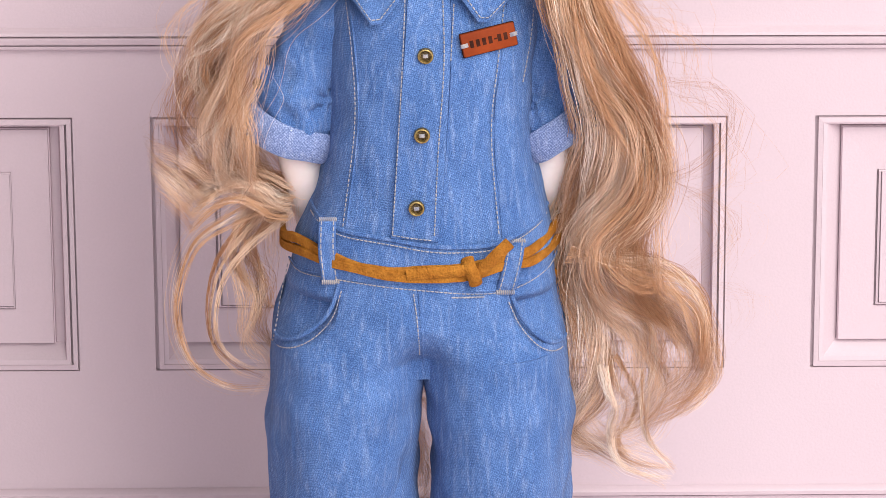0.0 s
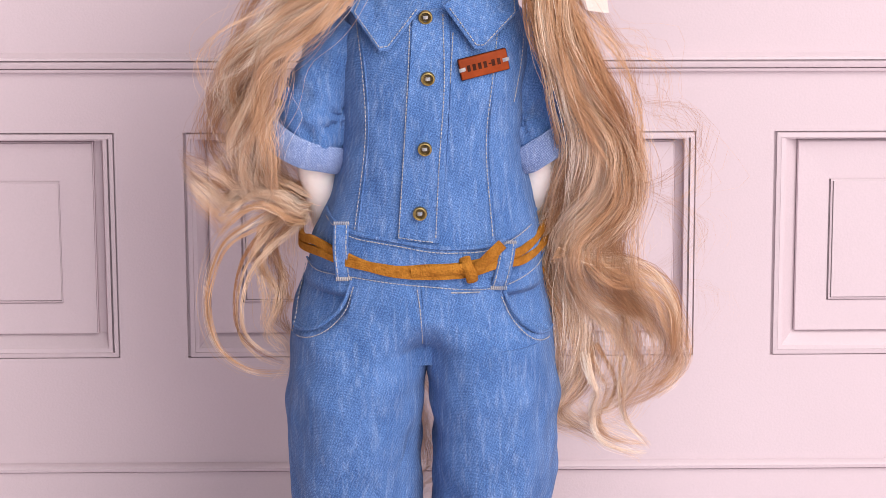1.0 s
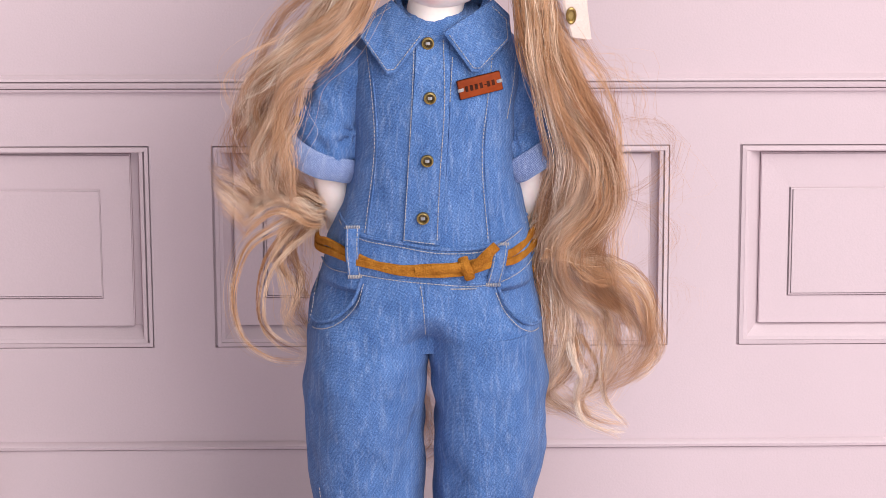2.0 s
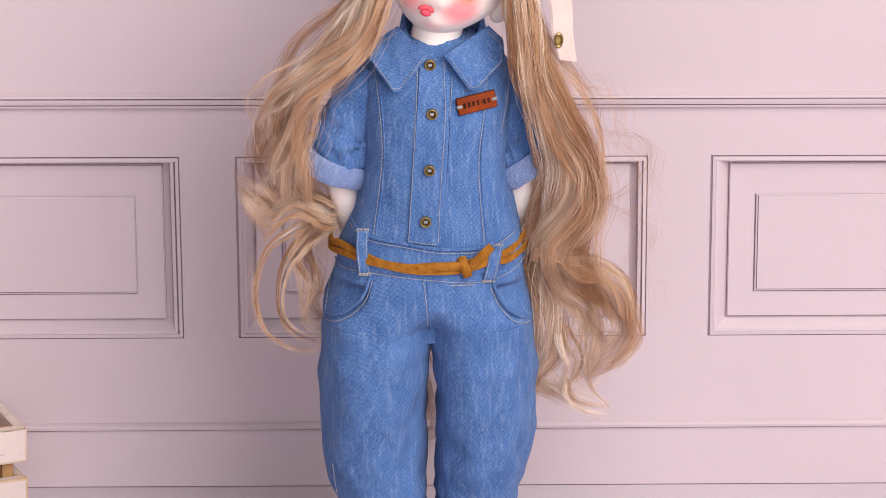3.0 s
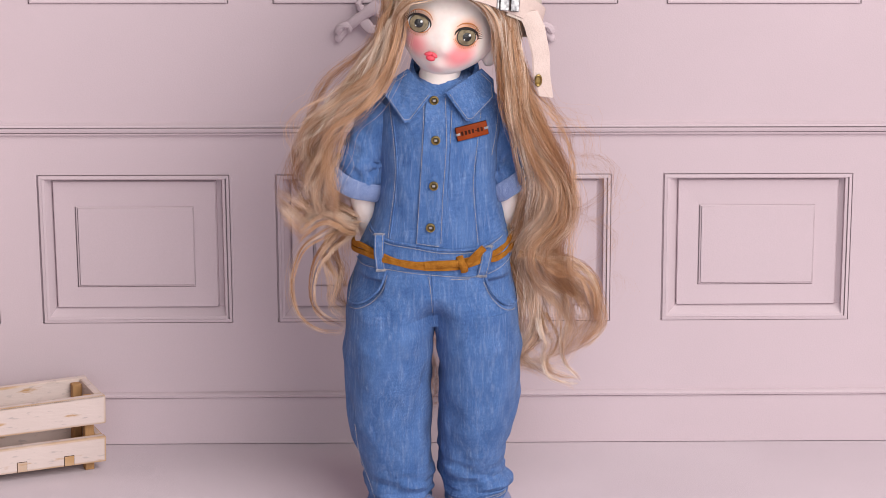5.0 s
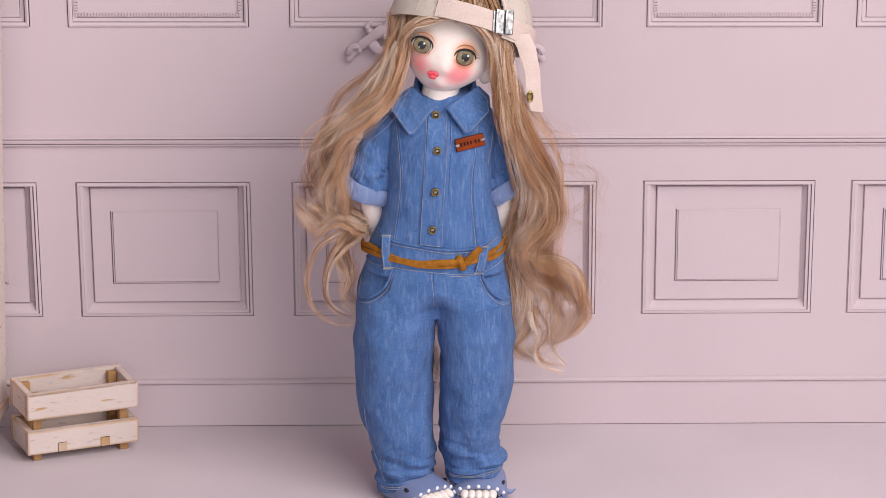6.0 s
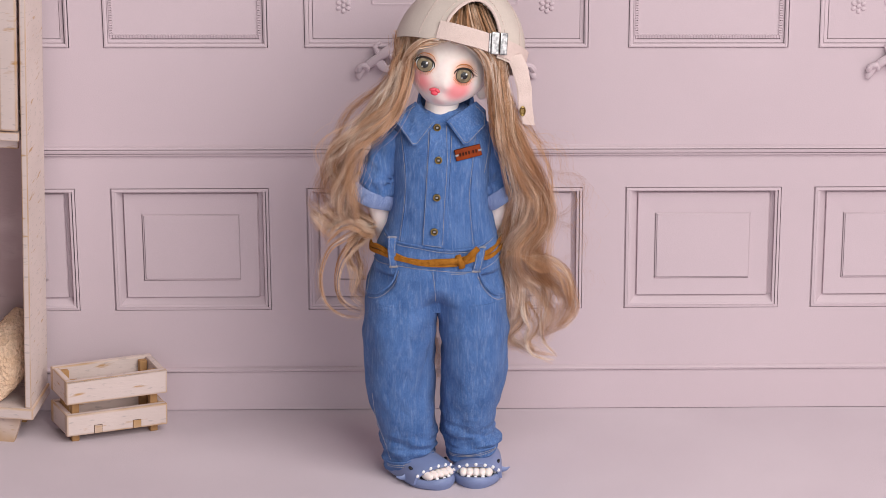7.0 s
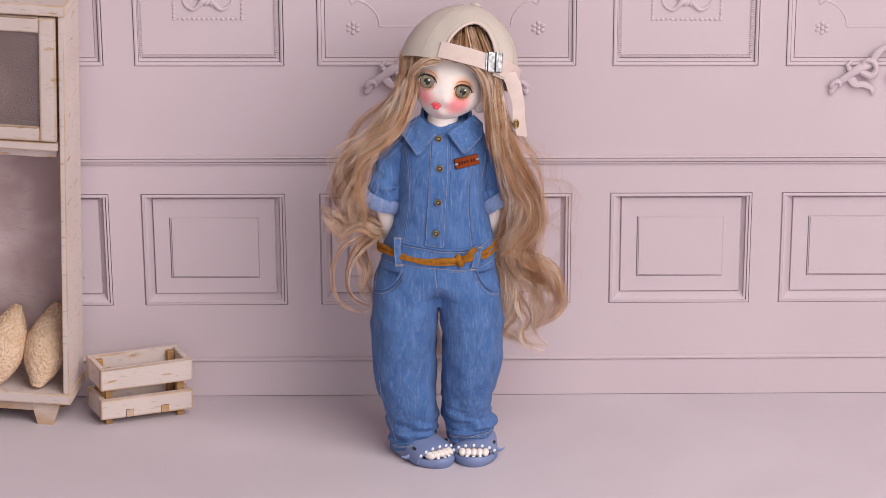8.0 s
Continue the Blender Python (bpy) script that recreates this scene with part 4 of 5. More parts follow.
# ---- slides with a shark's face ----
def slide(x, y, turn):
    shoe = thing("slide_sandal", "slate blue rubber shark slide with white teeth under the doll", "sandal", (x, y, 0), turn, "pair of shark slides")

    def outline(grow, z):
        out = []
        for k in range(56):
            a = 2 * math.pi * k / 56
            yy = 24 * math.sin(a)
            w = 12.2 + 1.3 * math.exp(-((yy + 12) / 9) ** 2) - 1.4 * math.exp(-((yy - 6) / 8) ** 2)
            out.append(((w + grow) * math.copysign(abs(math.cos(a)) ** 0.85, math.cos(a)), (24 + grow) / 24 * yy, z + (1.4 * max(0, (-yy - 15) / 9) ** 2 if z > 0.1 else 0)))
        return out

    bm = bmesh.new()
    skin(bm, [outline(-1.2, 0), outline(0, 0.8), outline(0.5, 2.5), outline(0.3, 4.4), outline(-0.5, 5.2), outline(-1.6, 5.2), outline(-2.0, 4.6)])
    sole = part("sole", bm, RUBBER, shoe)
    bm = bmesh.new()
    skin(bm, [outline(-2.4, 4.62), outline(-2.5, 4.9), outline(-4, 4.95)])
    part("insole", bm, DARKRUBBER, sole, "dark insole")
    bm = bmesh.new()
    rings = []
    for yy, h, w in ((13, 15.0, 12.4), (8, 16.6, 12.9), (2, 16.4, 13.3), (-4, 15.0, 13.7), (-9, 13.2, 13.9), (-12.0, 12.2, 13.9)):
        top, low = [], []
        for k in range(25):
            a = math.pi * k / 24
            front_ = -4.5 * math.sin(a) if yy < -6 else 0
            top.append((w * math.cos(a), yy + front_, 2.5 + (h - 2.5) * math.sin(a) ** 0.72))
            low.append(((w - 1.7) * math.cos(a), yy + front_ + 0.3, 2.3 + (h - 4.2) * math.sin(a) ** 0.72))
        rings.append(top + low[::-1])
    skin(bm, rings)
    strap = part("strap", bm, RUBBER, shoe)
    for k in range(7):
        a = math.pi * (0.14 + 0.72 * k / 6)
        bm = bmesh.new()
        ball(bm, (13.4 * math.cos(a), -11.7 - 4.4 * math.sin(a), 3.0 + 8.6 * math.sin(a) ** 0.72), (1.0, 0.7, 1.15), (20, 0, 0), 0, 12, 8)
        part("tooth", bm, TOOTH, strap, "white rubber tooth")
    for k in range(7):
        a = math.pi * (1.17 + 0.66 * k / 6)
        bm = bmesh.new()
        ball(bm, (11.6 * math.cos(a), 22.0 * math.sin(a) + 0.2, 6.0), (1.1, 0.8, 1.2), (-20, 0, 0), 0, 12, 8)
        part("tooth", bm, TOOTH, sole, "white rubber tooth")
    for s in (-1, 1):
        bm = bmesh.new()
        ball(bm, (s * 11.6, -6.5, 10.0), (0.9, 1.7, 1.5), (0, s * 30, 0), 0, 14, 10)
        part("eye_spot", bm, BLACK, strap, "black eye spot")
        bm = bmesh.new()
        tube(bm, [(s * 12.6, -3.5, 4.5), (s * 15.6, -3.0, 4.3), (s * 17.6, -1.0, 4.8)], lambda t: 1.9 - 1.5 * t, 8, 4, 0.5)
        part("side_fin", bm, RUBBER, strap)
    bm = bmesh.new()
    tube(bm, [(0, -1, 15.5), (0, 0.5, 18.6), (0, 2.8, 20.4)], lambda t: 2.3 - 1.7 * t, 10, 4, 0.55)
    part("top_fin", bm, RUBBER, strap)
    bm = bmesh.new()
    tube(bm, [(0, 22, 4), (0, 26, 5.5), (0, 28.5, 8.5)], lambda t: 2.6 - 1.8 * t, 10, 4, 0.55)
    part("tail_fin", bm, RUBBER, sole)


for s in SHOES:
    slide(*s)

# ---- backward baseball cap ----
CAP_AT = Vector((9.1, 6, 238.8))
CAP_TURN = Euler((0, radians(17), 0)).to_matrix() @ Euler((radians(-28), 0, 0)).to_matrix()
cap = thing("baseball_cap", "cream cotton baseball cap worn backwards with a pink strap", "cap")


def crown(th, ph, grow=0.0):
    ridge = 0.35 * abs(math.cos(3 * ph)) ** 12
    r = math.cos(th) ** 1.12
    p = Vector(((36.0 + grow - ridge) * r * math.cos(ph), (33.5 + grow - ridge) * r * math.sin(ph), (42 + grow) * math.sin(th) ** 0.92 if th > 0 else 42 * th))
    return CAP_AT + CAP_TURN @ p


def open_arch(th, ph):
    d = math.degrees((ph + math.pi / 2 - radians(3) + math.pi) % (2 * math.pi) - math.pi)
    return math.degrees(th) < 39 * math.sqrt(max(0, 1 - (d / 27) ** 2)) + 1


NP, NT = 144, 40
grid, bm = {}, bmesh.new()
for layer, grow in ((0, 0.0), (1, -0.9)):
    for j in range(NT):
        for i in range(NP):
            grid[layer, j, i] = bm.verts.new(crown(math.pi / 2 * j / NT, 2 * math.pi * i / NP, grow) * MM)
    grid[layer, NT, 0] = bm.verts.new(crown(math.pi / 2, 0, grow) * MM)
keep = {(j, i) for j in range(NT) for i in range(NP) if not open_arch(math.pi / 2 * (j + 0.5) / NT, 2 * math.pi * (i + 0.5) / NP)}


def corner(layer, j, i):
    return grid[layer, j, i % NP] if j < NT else grid[layer, NT, 0]


for layer in (0, 1):
    for j, i in keep:
        q = [corner(layer, j, i), corner(layer, j, i + 1), corner(layer, j + 1, i + 1), corner(layer, j + 1, i)]
        bm.faces.new(list(dict.fromkeys(q)))
for j, i in keep:
    for dj, di, a, b in ((-1, 0, (j, i), (j, i + 1)), (0, -1, (j, i), (j + 1, i)), (0, 1, (j, i + 1), (j + 1, i + 1)), (1, 0, (j + 1, i), (j + 1, i + 1))):
        if j + dj < NT and (j + dj, (i + di) % NP) not in keep:
            bm.faces.new([corner(0, *a), corner(0, *b), corner(1, *b), corner(1, *a)])
part("crown", bm, HAT, cap)
bm = bmesh.new()
arch = [crown(radians(39 * math.sqrt(max(0, 1 - (d / 27) ** 2)) + 1.5), radians(d - 90 + 3), 0.1) for d in range(-27, 28, 2)]
tube(bm, arch, 0.95, 8, 2)
part("arch_binding", bm, HATBAND, cap, "pale pink binding round the arched opening")
for k, (d0, side) in enumerate(((-46, 0), (55, 0))):
    bm = bmesh.new()
    for th in range(2, 82, 3):
        a, b = crown(radians(th), radians(d0 - 90 + th * 0.12), 0.25), crown(radians(th + 2), radians(d0 - 90 + th * 0.12), 0.25)
        tube(bm, [a, b], 0.2, 5, 1)
    part("stitching", bm, HATBAND, cap)
bm = bmesh.new()
for d in range(-33, 32, 3):
    a, b = [crown(radians(44 * math.sqrt(max(0, 1 - (q / 33) ** 2)) + 3), radians(q - 90 + 3), 0.25) for q in (d, d + 1.9)]
    if a.z > 225:
        tube(bm, [a, b], 0.2, 5, 1)
part("stitching", bm, HATBAND, cap)
bm = bmesh.new()
ball(bm, crown(math.pi / 2, 0, 0.6), (3.2, 3.2, 1.8), (-28, 17, 0), 0, 16, 10)
part("top_button", bm, HAT, cap)


def band(d0, d1, low, high, grow, name, material, label=""):
    """A strap round the rim."""
    bm = bmesh.new()
    rings = []
    for d in np.linspace(d0, d1, 40):
        ph = radians(d - 90)
        base = crown(0.0, ph, grow)
        up = CAP_TURN @ Vector((0, 0, 1))
        out = (base - CAP_AT).normalized()
        w = 0.5 * noise.noise(Vector((d * 0.05, 0, 3)))
        rings.append([base + up * (low + w), base + up * high, base + up * high - out * 1.1, base + up * (low + w) - out * 1.1])
    skin(bm, rings)
    return part(name, bm, material, cap, label)


band(-28, 96, 1.2, 11.0, 0.8, "strap", HATBAND, "pale pink cotton back strap")
frame_ = Matrix.Translation((crown(0.03, radians(27 - 90), 1.6) + CAP_TURN @ Vector((0, 0, 4.2))) * MM) @ (Euler((0, radians(13), 0)).to_matrix() @ Euler((radians(-24), 0, radians(20))).to_matrix()).to_4x4()


def metal(name, *box, round_=0.3):
    bm = cube(*box, round_=round_)
    bmesh.ops.transform(bm, matrix=frame_, verts=bm.verts)
    return part(name, bm, STEEL, cap, "shiny steel buckle plate")


metal("buckle", -4.6, -0.1, -1.0, 0.4, -4.6, 7.4)
metal("buckle_clamp", 0.4, 4.6, -1.3, 0.4, -4.6, 7.4)
metal("hinge", -6.0, -4.8, -0.8, 0.6, -4.0, 6.6)
bm = bmesh.new()
rings = []
for p, half in (((39.0, -12, 245.7), 4.8), ((42.2, -15, 239.6), 4.8), ((44.8, -15, 227.1), 4.3), ((45.2, -15, 216.3), 4.2), ((47.0, -15, 206.7), 3.7)):
    c = Vector(p)
    tilt = Vector((0.92, 0.35, -0.25 if half < 3.8 else -0.05)).normalized()
    rings.append([c - tilt * half, c - tilt * half * 0.8 + Vector((0, -0.6, 0)), c + tilt * half * 0.8 + Vector((0, -0.6, 0)), c + tilt * half, c + tilt * half * 0.8 + Vector((0, 0.6, 0)), c - tilt * half * 0.8 + Vector((0, 0.6, 0))])
skin(bm, rings)
flap = part("strap_end", bm, HATBAND, cap, "loose pink strap end hanging down")
x, y, z = (43.8, -17.2, 215.0)
bm = bmesh.new()
rings = []
for r, d in ((2.3, 0.4), (2.3, -0.3), (1.9, -0.6), (1.4, -0.3), (1.3, 0.3)):
    rings.append([(x + 0.75 * r * math.cos(a), y + d + 0.2 * r * math.cos(a), z + 1.25 * r * math.sin(a)) for a in [2 * math.pi * k / 24 for k in range(24)]])
skin(bm, rings)
part("eyelet", bm, BRASS, flap, "dark brass eyelet")

# ---- wig ----
wig = thing("wig", "long wavy honey-blonde fibre wig worn by the doll", "wig")
rng = np.random.default_rng(4)


def strands(name, guide, count, spread, thick=0.056, steps=6, curl=1.0, wob=1.0, tail=0.35, squash=0.95, core=0.0, label=""):
    """A lock: fine tapered fibres that follow one curve, fanned out by spread(t) and gathered in wisps."""
    way = np.array([tuple(p) for p in spline(guide, steps)])
    n = len(way)
    t = np.linspace(0, 1, n)
    d = np.gradient(way, axis=0)
    d /= np.linalg.norm(d, axis=1)[:, None]
    side = np.cross(d, (0, 1, 0))
    side /= np.maximum(np.linalg.norm(side, axis=1), 1e-3)[:, None]
    depth = np.cross(side, d)
    r = np.array([spread(q) for q in t])
    verts, faces = [], []
    wisps = rng.uniform(-1, 1, (max(3, count // 15), 2))
    phase = rng.uniform(0, 6.28, (len(wisps), 2))
    tones = rng.random(len(wisps))
    shade = []
    twist = rng.uniform(0, 6.28)
    for s in range(int(count * 1.7)):
        w = rng.integers(len(wisps))
        loose = rng.random() < 0.07
        off = wisps[w] * 0.95 + rng.normal(0, 0.10 if not loose else 0.5, 2)
        wave = wob * (0.27 * np.sin(t * 13 * curl + phase[w, 0] + rng.normal(0, 0.2)) + 0.14 * np.sin(t * 24 * curl + phase[w, 1])) + 0.05 * np.sin(t * 37 + rng.uniform(0, 6.28))
        end = 1 - tail * rng.random() ** 2.2
        q = np.clip(t * end, 0, 1)
        pos = np.stack([np.interp(q, t, way[:, k]) for k in range(3)], 1)
        sd = np.stack([np.interp(q, t, side[:, k]) for k in range(3)], 1)
        dp = np.stack([np.interp(q, t, depth[:, k]) for k in range(3)], 1)
        rr = np.interp(q, t, r)
        drift = rng.normal(0, 0.22) * t ** 2
        pos = pos + sd * ((off[0] + wave + drift) * rr)[:, None] + dp * ((off[1] + 0.8 * wave) * rr * squash)[:, None]
        spin = 17 * curl * q + twist + 0.25 * phase[w, 0]
        coil = (0.8 * wob * rr * q ** 0.8)[:, None]
        pos = pos + sd * coil * np.sin(spin)[:, None] + dp * coil * np.cos(spin)[:, None]
        th = thick * rng.uniform(0.6, 1.25) * (1 - 0.75 * t ** 3)
        base = len(verts)
        a0 = rng.uniform(0, 2.09)
        ring = [pos + (sd * math.cos(a0 + 2.094 * k) + dp * math.sin(a0 + 2.094 * k)) * th[:, None] for k in range(3)]
        block_ = np.stack(ring, 1).reshape(-1, 3) * MM
        verts.extend(map(tuple, block_))
        shade.extend([tones[w]] * len(block_))
        for i in range(n - 1):
            for k in range(3):
                a, b = base + 3 * i + k, base + 3 * i + (k + 1) % 3
                faces.append((a, b, b + 3, a + 3))
    mesh = bpy.data.meshes.new(name)
    mesh.from_pydata(verts, [], faces)
    mesh.attributes.new("wisp", "FLOAT", "POINT").data.foreach_set("value", shade)
    mesh.materials.append(HAIR)
    mesh.shade_smooth()
    ob = new(name, mesh)
    ob.parent = wig
    tagged(ob, label, kind="stuff")
    return ob


def fat(a, b, c):
    """Width along a lock: root, middle, tip."""
    return lambda t: (a + (b - a) * min(1, t * 2)) if t < 0.5 else (b + (c - b) * (t * 2 - 1))


bm = bmesh.new()
ball(bm, (8.1, 14, 242.7), (25.5, 22, 25), (0, 17, 0), 0, 40, 28)
part("wig_cap", bm, mottled("blonde_base", (0.46, 0.27, 0.15), (0.36, 0.2, 0.105), 120, 0.6, squash=(1, 1, 0.1)), wig, "blonde fibre base under the cap")
# locks beside one cheek, down over the shoulder
strands("lock", [(-18.5, 4, 253.5), (-22.8, -5, 232.7), (-40.6, -8, 211.0), (-55.0, -9, 196.7), (-60.2, -7, 178.1), (-56.5, -3, 160.3), (-47.3, 2, 145.5), (-42.1, 6, 131.0)], 170, fat(4, 6.5, 5))
strands("lock", [(-16.7, 3, 252.6), (-21.3, -10, 231.3), (-35.1, -13, 208.9), (-48.2, -13, 192.6), (-54.7, -10, 175.3), (-51.6, -5, 157.2), (-44.2, 2, 142.2), (-46.7, 7, 124.1)], 190, fat(4, 7, 4.5))
strands("lock", [(-14.9, -2, 253.1), (-19.5, -13, 232.4), (-29.6, -16, 212.3), (-42.7, -15, 197.3), (-51.3, -12, 181.5), (-53.7, -8, 163.8), (-46.1, 0, 148.8), (-39.0, 8, 131.9)], 170, fat(3.5, 6, 4))
strands("lock", [(-20.4, 4, 252.2), (-25.3, 3, 224.9), (-43.6, 2, 202.5), (-55.9, 1, 186.6), (-58.9, 2, 168.3), (-51.3, 5, 150.9), (-43.6, 8, 140.1), (-40.6, 10, 119.8)], 140, fat(5, 7, 5))
strands("lock", [(-37.5, 4, 141.5), (-46.1, 0, 145.6), (-55.9, -3, 148.0), (-64.4, -5, 149.4), (-71.8, -5, 148.0)], 300, fat(5, 6.0, 7.5), tail=0.12, curl=0.6)
strands("lock", [(-40.6, 2, 143.9), (-49.8, 0, 147.9), (-58.9, -3, 152.2), (-65.7, -4, 158.1)], 70, fat(4, 3.5, 2.2), tail=0.3, curl=0.5)
strands("lock", [(-39.0, 6, 147.3), (-46.1, 6, 136.9), (-48.2, 7, 124.1), (-46.1, 8, 110.8), (-43.6, 9, 97.4), (-42.1, 10, 87.2)], 110, fat(5, 4.5, 3))
strands("lock", [(-40.6, 4, 143.1), (-52.8, 2, 137.4), (-63.5, 0, 129.9), (-68.1, 0, 113.7), (-64.4, 2, 98.3), (-54.3, 4, 90.4), (-43.0, 8, 88.0)], 34, fat(4, 1.8, 1.6), curl=0.4)
strands("lock", [(-40.0, 5, 141.8), (-49.1, 3, 133.7), (-55.3, 2, 121.1), (-56.5, 2, 104.8), (-51.3, 3, 94.7), (-43.0, 8, 88.0)], 46, fat(4, 1.8, 2.2), curl=0.4)
strands("lock", [(-39.0, 8, 140.1), (-50.4, 6, 127.8), (-48.2, 7, 114.4), (-41.2, 9, 107.1)], 40, fat(4, 2.5, 1.5), curl=0.4)
# locks on the other side, in large waves to the hip
strands("lock", [(29.8, -2, 243.0), (33.8, -8, 224.0), (38.4, -11, 206.2), (48.8, -10, 188.9), (57.9, -8, 170.3), (58.9, -6, 151.7), (51.8, -2, 135.6), (55.8, 0, 121.8), (66.5, 0, 110.4), (69.6, 0, 97.4), (60.4, 0, 87.0)], 230, fat(4.5, 6.5, 4.5))
strands("lock", [(31.0, -9, 245.6), (32.2, -15, 224.9), (35.3, -18, 204.9), (44.5, -17, 186.6), (52.7, -14, 169.2), (52.7, -9, 151.1), (43.6, -5, 135.0), (49.7, -2, 120.9), (60.4, -2, 111.8), (65.0, -1, 99.4), (57.3, 0, 87.6)], 240, fat(4, 6.5, 4.5))
strands("lock", [(29.8, -13, 245.4), (30.4, -17, 224.0), (32.5, -19, 205.2), (39.6, -19, 187.3), (47.5, -15, 169.6), (47.5, -9, 151.1), (40.5, -3, 132.7), (41.4, 0, 115.3), (49.7, 1, 101.9), (52.7, 2, 88.5), (45.1, 4, 79.0)], 220, fat(3.5, 6.5, 4))
strands("lock", [(28.6, -14, 244.1), (29.2, -16, 220.4), (31.9, -18, 201.6), (37.8, -16, 183.0), (43.3, -11, 164.9), (39.6, -3, 144.1), (33.5, 3, 122.3), (38.4, 5, 105.3), (40.5, 5, 90.7), (37.4, 5, 78.6), (44.5, 4, 70.5), (61.0, 2, 66.1)], 200, fat(3.5, 6, 3))
strands("lock", [(46.6, 0, 180.4), (42.6, 1, 158.9), (33.5, 5, 134.6), (37.4, 7, 114.4), (41.4, 8, 96.1), (37.4, 8, 79.8), (39.6, 6, 71.8), (49.7, 4, 67.3)], 150, fat(7, 6.5, 3))
strands("lock", [(48.2, 0, 175.5), (53.7, 2, 155.3), (48.2, 5, 134.6), (49.7, 6, 118.0), (58.9, 6, 105.0), (61.9, 5, 92.3), (52.7, 5, 80.9), (46.6, 4, 73.1)], 150, fat(6, 7, 3))
strands("lock", [(35.9, -4, 131.4), (46.6, -6, 127.2), (58.9, -5, 122.0), (67.4, -4, 110.2), (71.7, -3, 96.9), (63.5, -2, 89.0), (54.3, 0, 78.5)], 120, fat(5, 4.5, 2.2))
strands("lock", [(45.1, 0, 97.4), (49.7, 0, 86.0), (45.1, 2, 77.1), (49.7, 2, 70.6), (61.9, 1, 65.8)], 60, fat(4, 3, 2.0), curl=0.5)
strands("lock", [(54.3, 0, 95.8), (53.7, 0, 84.4), (56.7, 1, 74.2), (61.9, 1, 66.1)], 26, fat(3, 1.4, 1.0), curl=0.5)
# fringe and temples
for a, b, c, e, n, w in (((0.7, -12, 256.7), (-10.0, -16, 254.6), (-18.5, -14, 246.4), (-21.9, -12, 228.7), 110, 1.5), ((4.7, -14, 256.8), (-3.9, -17, 253.4), (-13.7, -17, 251.4), (-20.1, -14, 241.8), 80, 1.1), ((6.5, -15, 257.2), (-2.0, -18, 256.3), (-10.6, -17, 254.0), (-19.2, -14, 245.1), 130, 1.5), ((6.2, -15, 256.5), (14.5, -19, 254.1), (21.2, -18, 248.5), (26.1, -15, 237.0), 120, 1.6), ((9.9, -16, 259.5), (19.4, -20, 252.5), (26.1, -16, 240.6), (28.6, -15, 218.4), 120, 1.8), ((16.9, -15, 256.5), (25.5, -17, 247.5), (30.4, -14, 230.1), (31.9, -14, 213.2), 120, 2.6), ((-16.1, 3, 249.3), (-19.8, -5, 242.8), (-22.5, -9, 237.4), (-24.4, -9, 222.8), 120, 3.6), ((31.3, -8, 245.2), (33.8, -9, 234.2), (34.4, -10, 223.1), (35.3, -11, 207.2), 120, 4.5)):
    strands("fringe", [a, b, c, e], n, fat(w, w, w), 0.07, curl=0.4, tail=0.2, wob=0.4)
for k in range(6):
    x = 3.5 + 5.0 * k
    strands("fringe", [(14 + 0.6 * (x - 15), 3, 269), (x, -11, 264.5 - 0.25 * x), (x + 0.3 * (x - 15), -17.5, 256 - 0.3 * x)], 70, fat(2.0, 2.2, 2.4), 0.07, curl=0.3, tail=0.1, wob=0.2)
# hair down the back, seen between the legs
strands("lock", [(0, 26, 190), (-2, 30, 140), (-3, 29, 90), (-4, 27, 55), (-6, 25, 38)], 130, fat(16, 14, 4), 0.075)
# loose flyaway hairs
strands("flyaway", [(32.9, -8, 217.5), (49.7, -10, 193.8), (63.5, -8, 168.7), (61.9, -5, 144.8), (65.0, -3, 121.3), (72.6, -2, 101.4)], 46, fat(5, 13, 9), 0.035, curl=1.6, tail=0.8)
strands("flyaway", [(-28.3, -6, 229.8), (-49.8, -8, 204.5), (-62.0, -8, 178.4), (-58.9, -4, 154.2), (-55.9, 0, 129.9)], 34, fat(5, 11, 10), 0.035, curl=1.6, tail=0.8)

# ---- small wooden crate ----
crate = thing("crate", "small white-washed wooden slatted crate on the floor", "crate", (-206.6, 44.4, 0), 20)
W, D = 58.6, 28.7
for z0, z1 in ((4.6, 17), (23, 36.7)):
    part("board", cube(0, W, 0, 4, z0, z1, round_=0.8), PAINTED, crate)
    part("board", cube(0.3, W - 0.3, D - 3.6, D, z0, z1, round_=0.7), PAINTED, crate)
    part("board", cube(0.4, 4.2, 4, D - 3.6, z0 + 0.2, z1 - 0.2, round_=0.7), PAINTED, crate)
    part("board", cube(W - 4.2, W - 0.4, 4, D - 3.6, z0 + 0.2, z1 - 0.2, round_=0.7), PAINTED, crate)
for x in (4.4, W - 8.8):
    for y in (4.2, D - 8):
        part("corner_post", cube(x, x + 4.4, y, y + 3.8, 0, 35.5, round_=0.5), BARE, crate, "raw wood corner post")
part("crate_floor", cube(4.2, W - 4.2, 4, D - 3.6, 4, 6), PAINTED, crate)
for x in (16, 38.5):
    # dark plate behind each peg paints the shade of a gap round it
    part("peg_gap_shade", cube(x - 0.2, x + 4.6, -0.15, 0.3, 5.0, 9.8), BURNT, crate, "dark plate standing in for the shaded gap round the peg")
    part("peg", cube(x, x + 4.4, -0.5, 0.6, 5.2, 9.6), PAINTED, crate, "small square wooden peg")

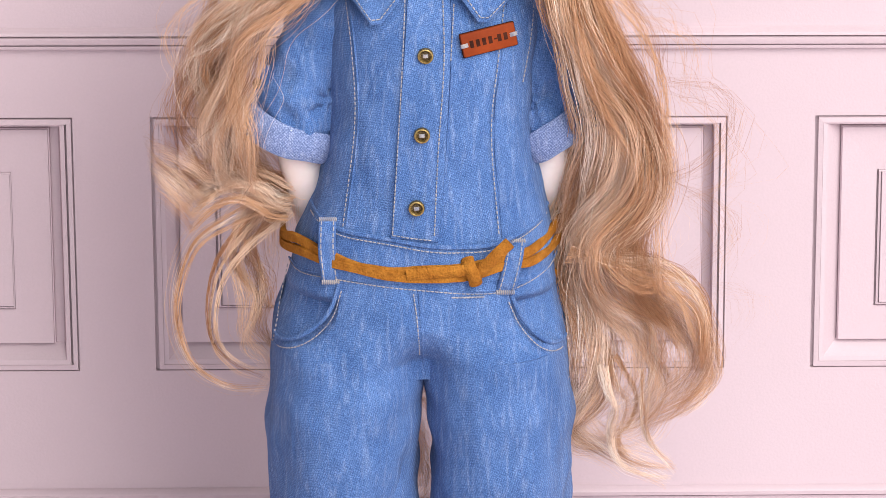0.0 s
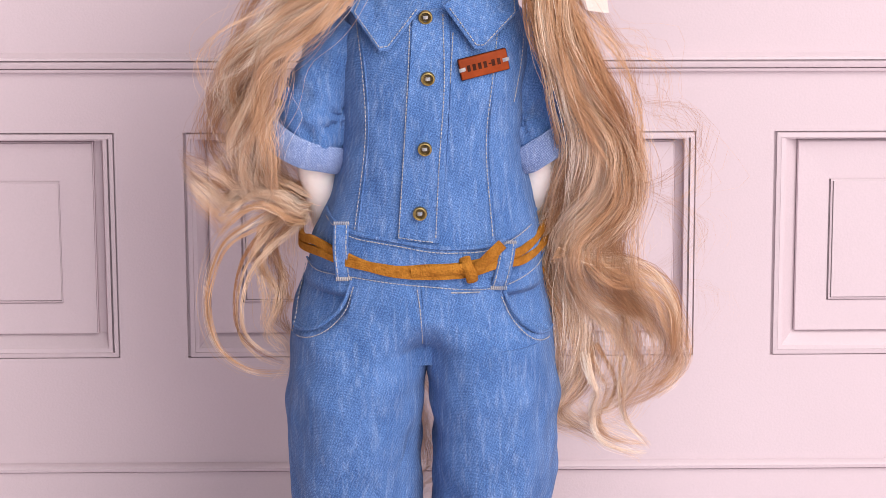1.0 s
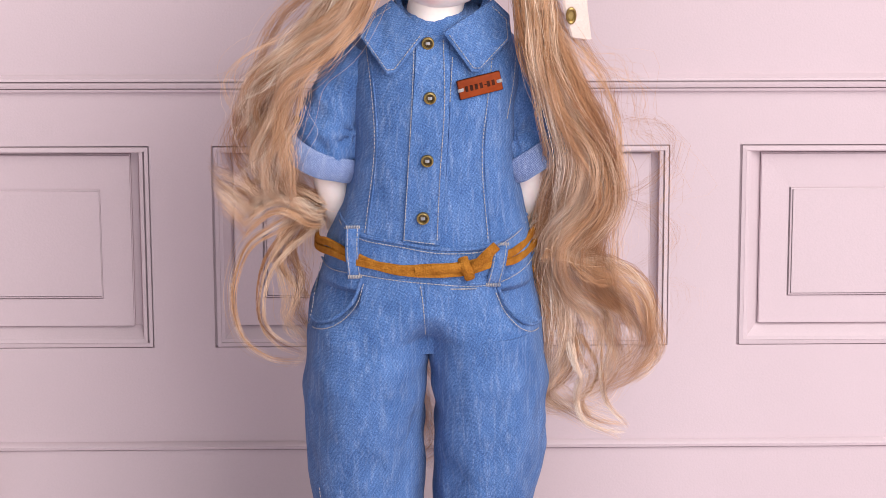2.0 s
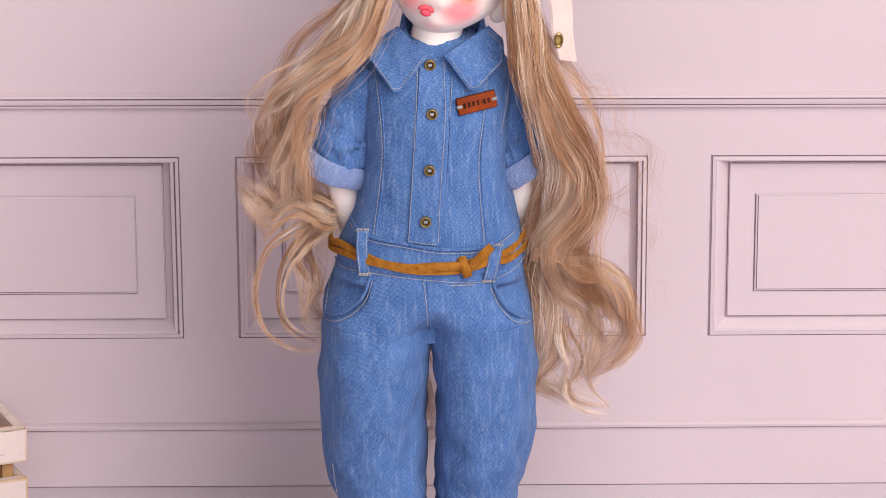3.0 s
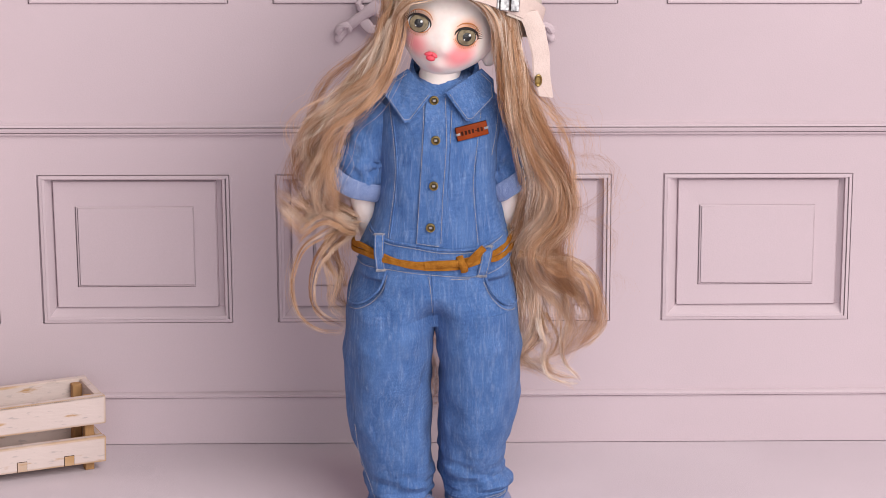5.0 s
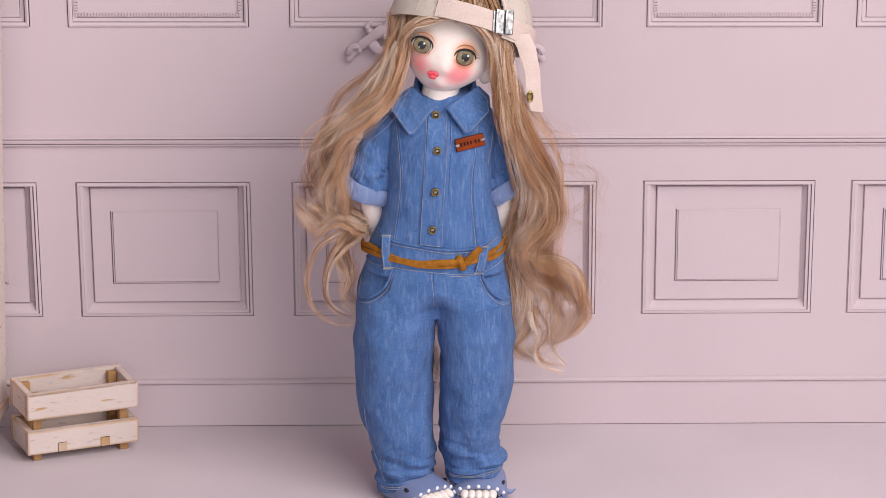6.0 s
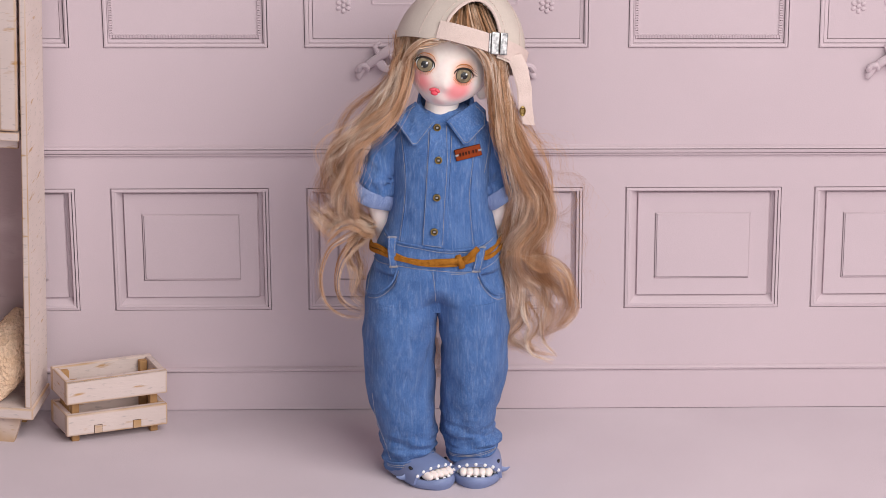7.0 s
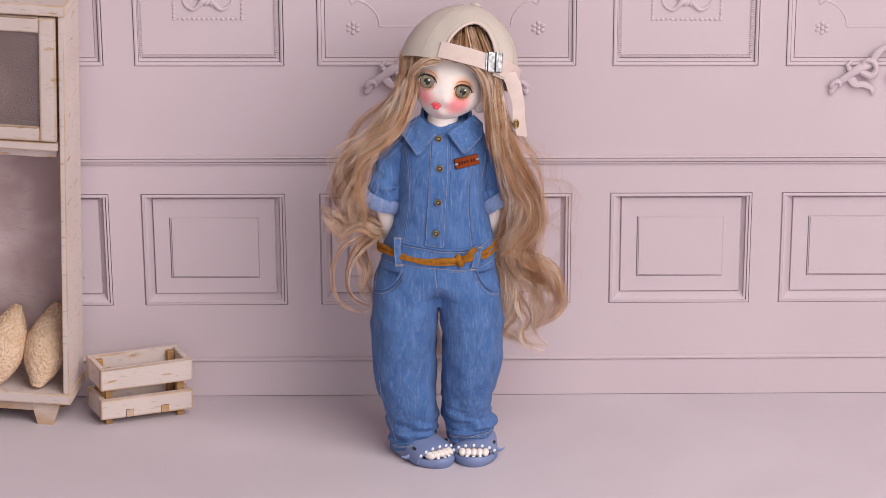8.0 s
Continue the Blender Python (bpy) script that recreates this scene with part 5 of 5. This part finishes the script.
# ---- cabinet ----
cabinet = thing("cabinet", "shabby white wooden display cabinet on short legs against the wall", "cabinet", (-226.0, 46, 0), -11)
CW, CD = 120, 42
part("side_panel", cube(-3.6, 0, 0, CD, 21, 262, round_=0.5), PAINTED, cabinet)
part("side_panel", cube(-CW, -CW + 4.6, 0, CD, 21, 262, round_=0.5), PAINTED, cabinet)
part("top_board", cube(-CW - 2, 1.0, -1.5, CD, 262, 269, round_=0.8), PAINTED, cabinet)
part("bottom_board", cube(-CW - 2, 1.2, -1.5, CD, 14.5, 21, round_=0.8), PAINTED, cabinet)
part("back_panel", cube(-CW + 4.6, -4.6, CD - 3, CD - 0.5, 21, 262), BACKING, cabinet)
part("shelf", cube(-CW + 4.6, -4.7, 0.5, CD - 3, 176, 181, round_=0.5), PAINTED, cabinet)
part("shelf_rail", cube(-CW + 4.6, -7, 8, 11, 169, 176, round_=0.4), PAINTED, cabinet)
door = new("door")
door.parent = cabinet
for name, box in (("stile", (-15.5, -5.3, -0.6, 4, 182, 260.5)), ("stile", (-CW + 5.3, -CW + 15.5, -0.6, 4, 182, 260.5)), ("door_rail", (-CW + 15.5, -15.5, -0.6, 4, 182, 191)), ("door_rail", (-CW + 15.5, -15.5, -0.6, 4, 250.5, 260.5))):
    part(name, cube(*box, round_=0.9), PAINTED, door)
glass, gn, gl, gb = shader("dull_glass", 0.12, 0, 0.5)
gb.inputs["Base Color"].default_value = (0.85, 0.72, 0.70, 1)
gb.inputs["Transmission Weight"].default_value = 0.9
pane = part("pane", cube(-CW + 15, -15, 1.4, 2.4, 190.5, 251), glass, door, "dusty glass pane")
for x in (-24, -CW + 6):
    for y in (2, CD - 9):
        bm = bmesh.new()
        rings = []
        for z, a, b in ((0, 4.0, 13.5), (14.6, 0 if x > -50 else 4, 18 if x > -50 else 22)):
            rings.append([(x + a, y, z), (x + b, y, z), (x + b, y + 6, z), (x + a, y + 6, z)])
        skin(bm, rings)
        part("cabinet_leg", bm, PAINTED if y < 10 else BARE, cabinet)
part("apron", cube(-CW + 16, -20, 3, 7, 8.5, 14.6), PAINTED, cabinet)


# ---- straw pods on the cabinet's floor ----
def pod(foot, tip, width):
    bm = bmesh.new()
    a, b = Vector(foot), Vector(tip)
    axis = (b - a).normalized()
    side = axis.cross(Vector((0, 1, 0))).normalized()
    up = side.cross(axis)
    rings = []
    for k in range(49):
        t = k / 48
        r = width * (math.sin(math.pi * (0.04 + 0.92 * t)) ** 0.85) * (1 + 0.08 * math.sin(3 * t + 1)) + 0.2
        ring = []
        for j in range(56):
            g = 2 * math.pi * j / 56
            p = a.lerp(b, t) + (side * math.cos(g) + up * 0.85 * math.sin(g)) * r
            n = noise.noise(p * 0.35) * 0.5 + abs(noise.noise(p * 0.9 + Vector((5, 0, 0)))) * 0.9
            ring.append(p + (side * math.cos(g) + up * math.sin(g)) * n)
        rings.append(ring)
    skin(bm, rings)
    return tagged(link("straw_pod", bm, LUFFA), "pointed beige fibrous straw pod leaning inside the cabinet", "decoration", "straw pods")


pod((-246.0, 54, 23), (-232.5, 78, 68), 12.2)
pod((-274.0, 54, 23), (-256.5, 78, 67), 12.4)
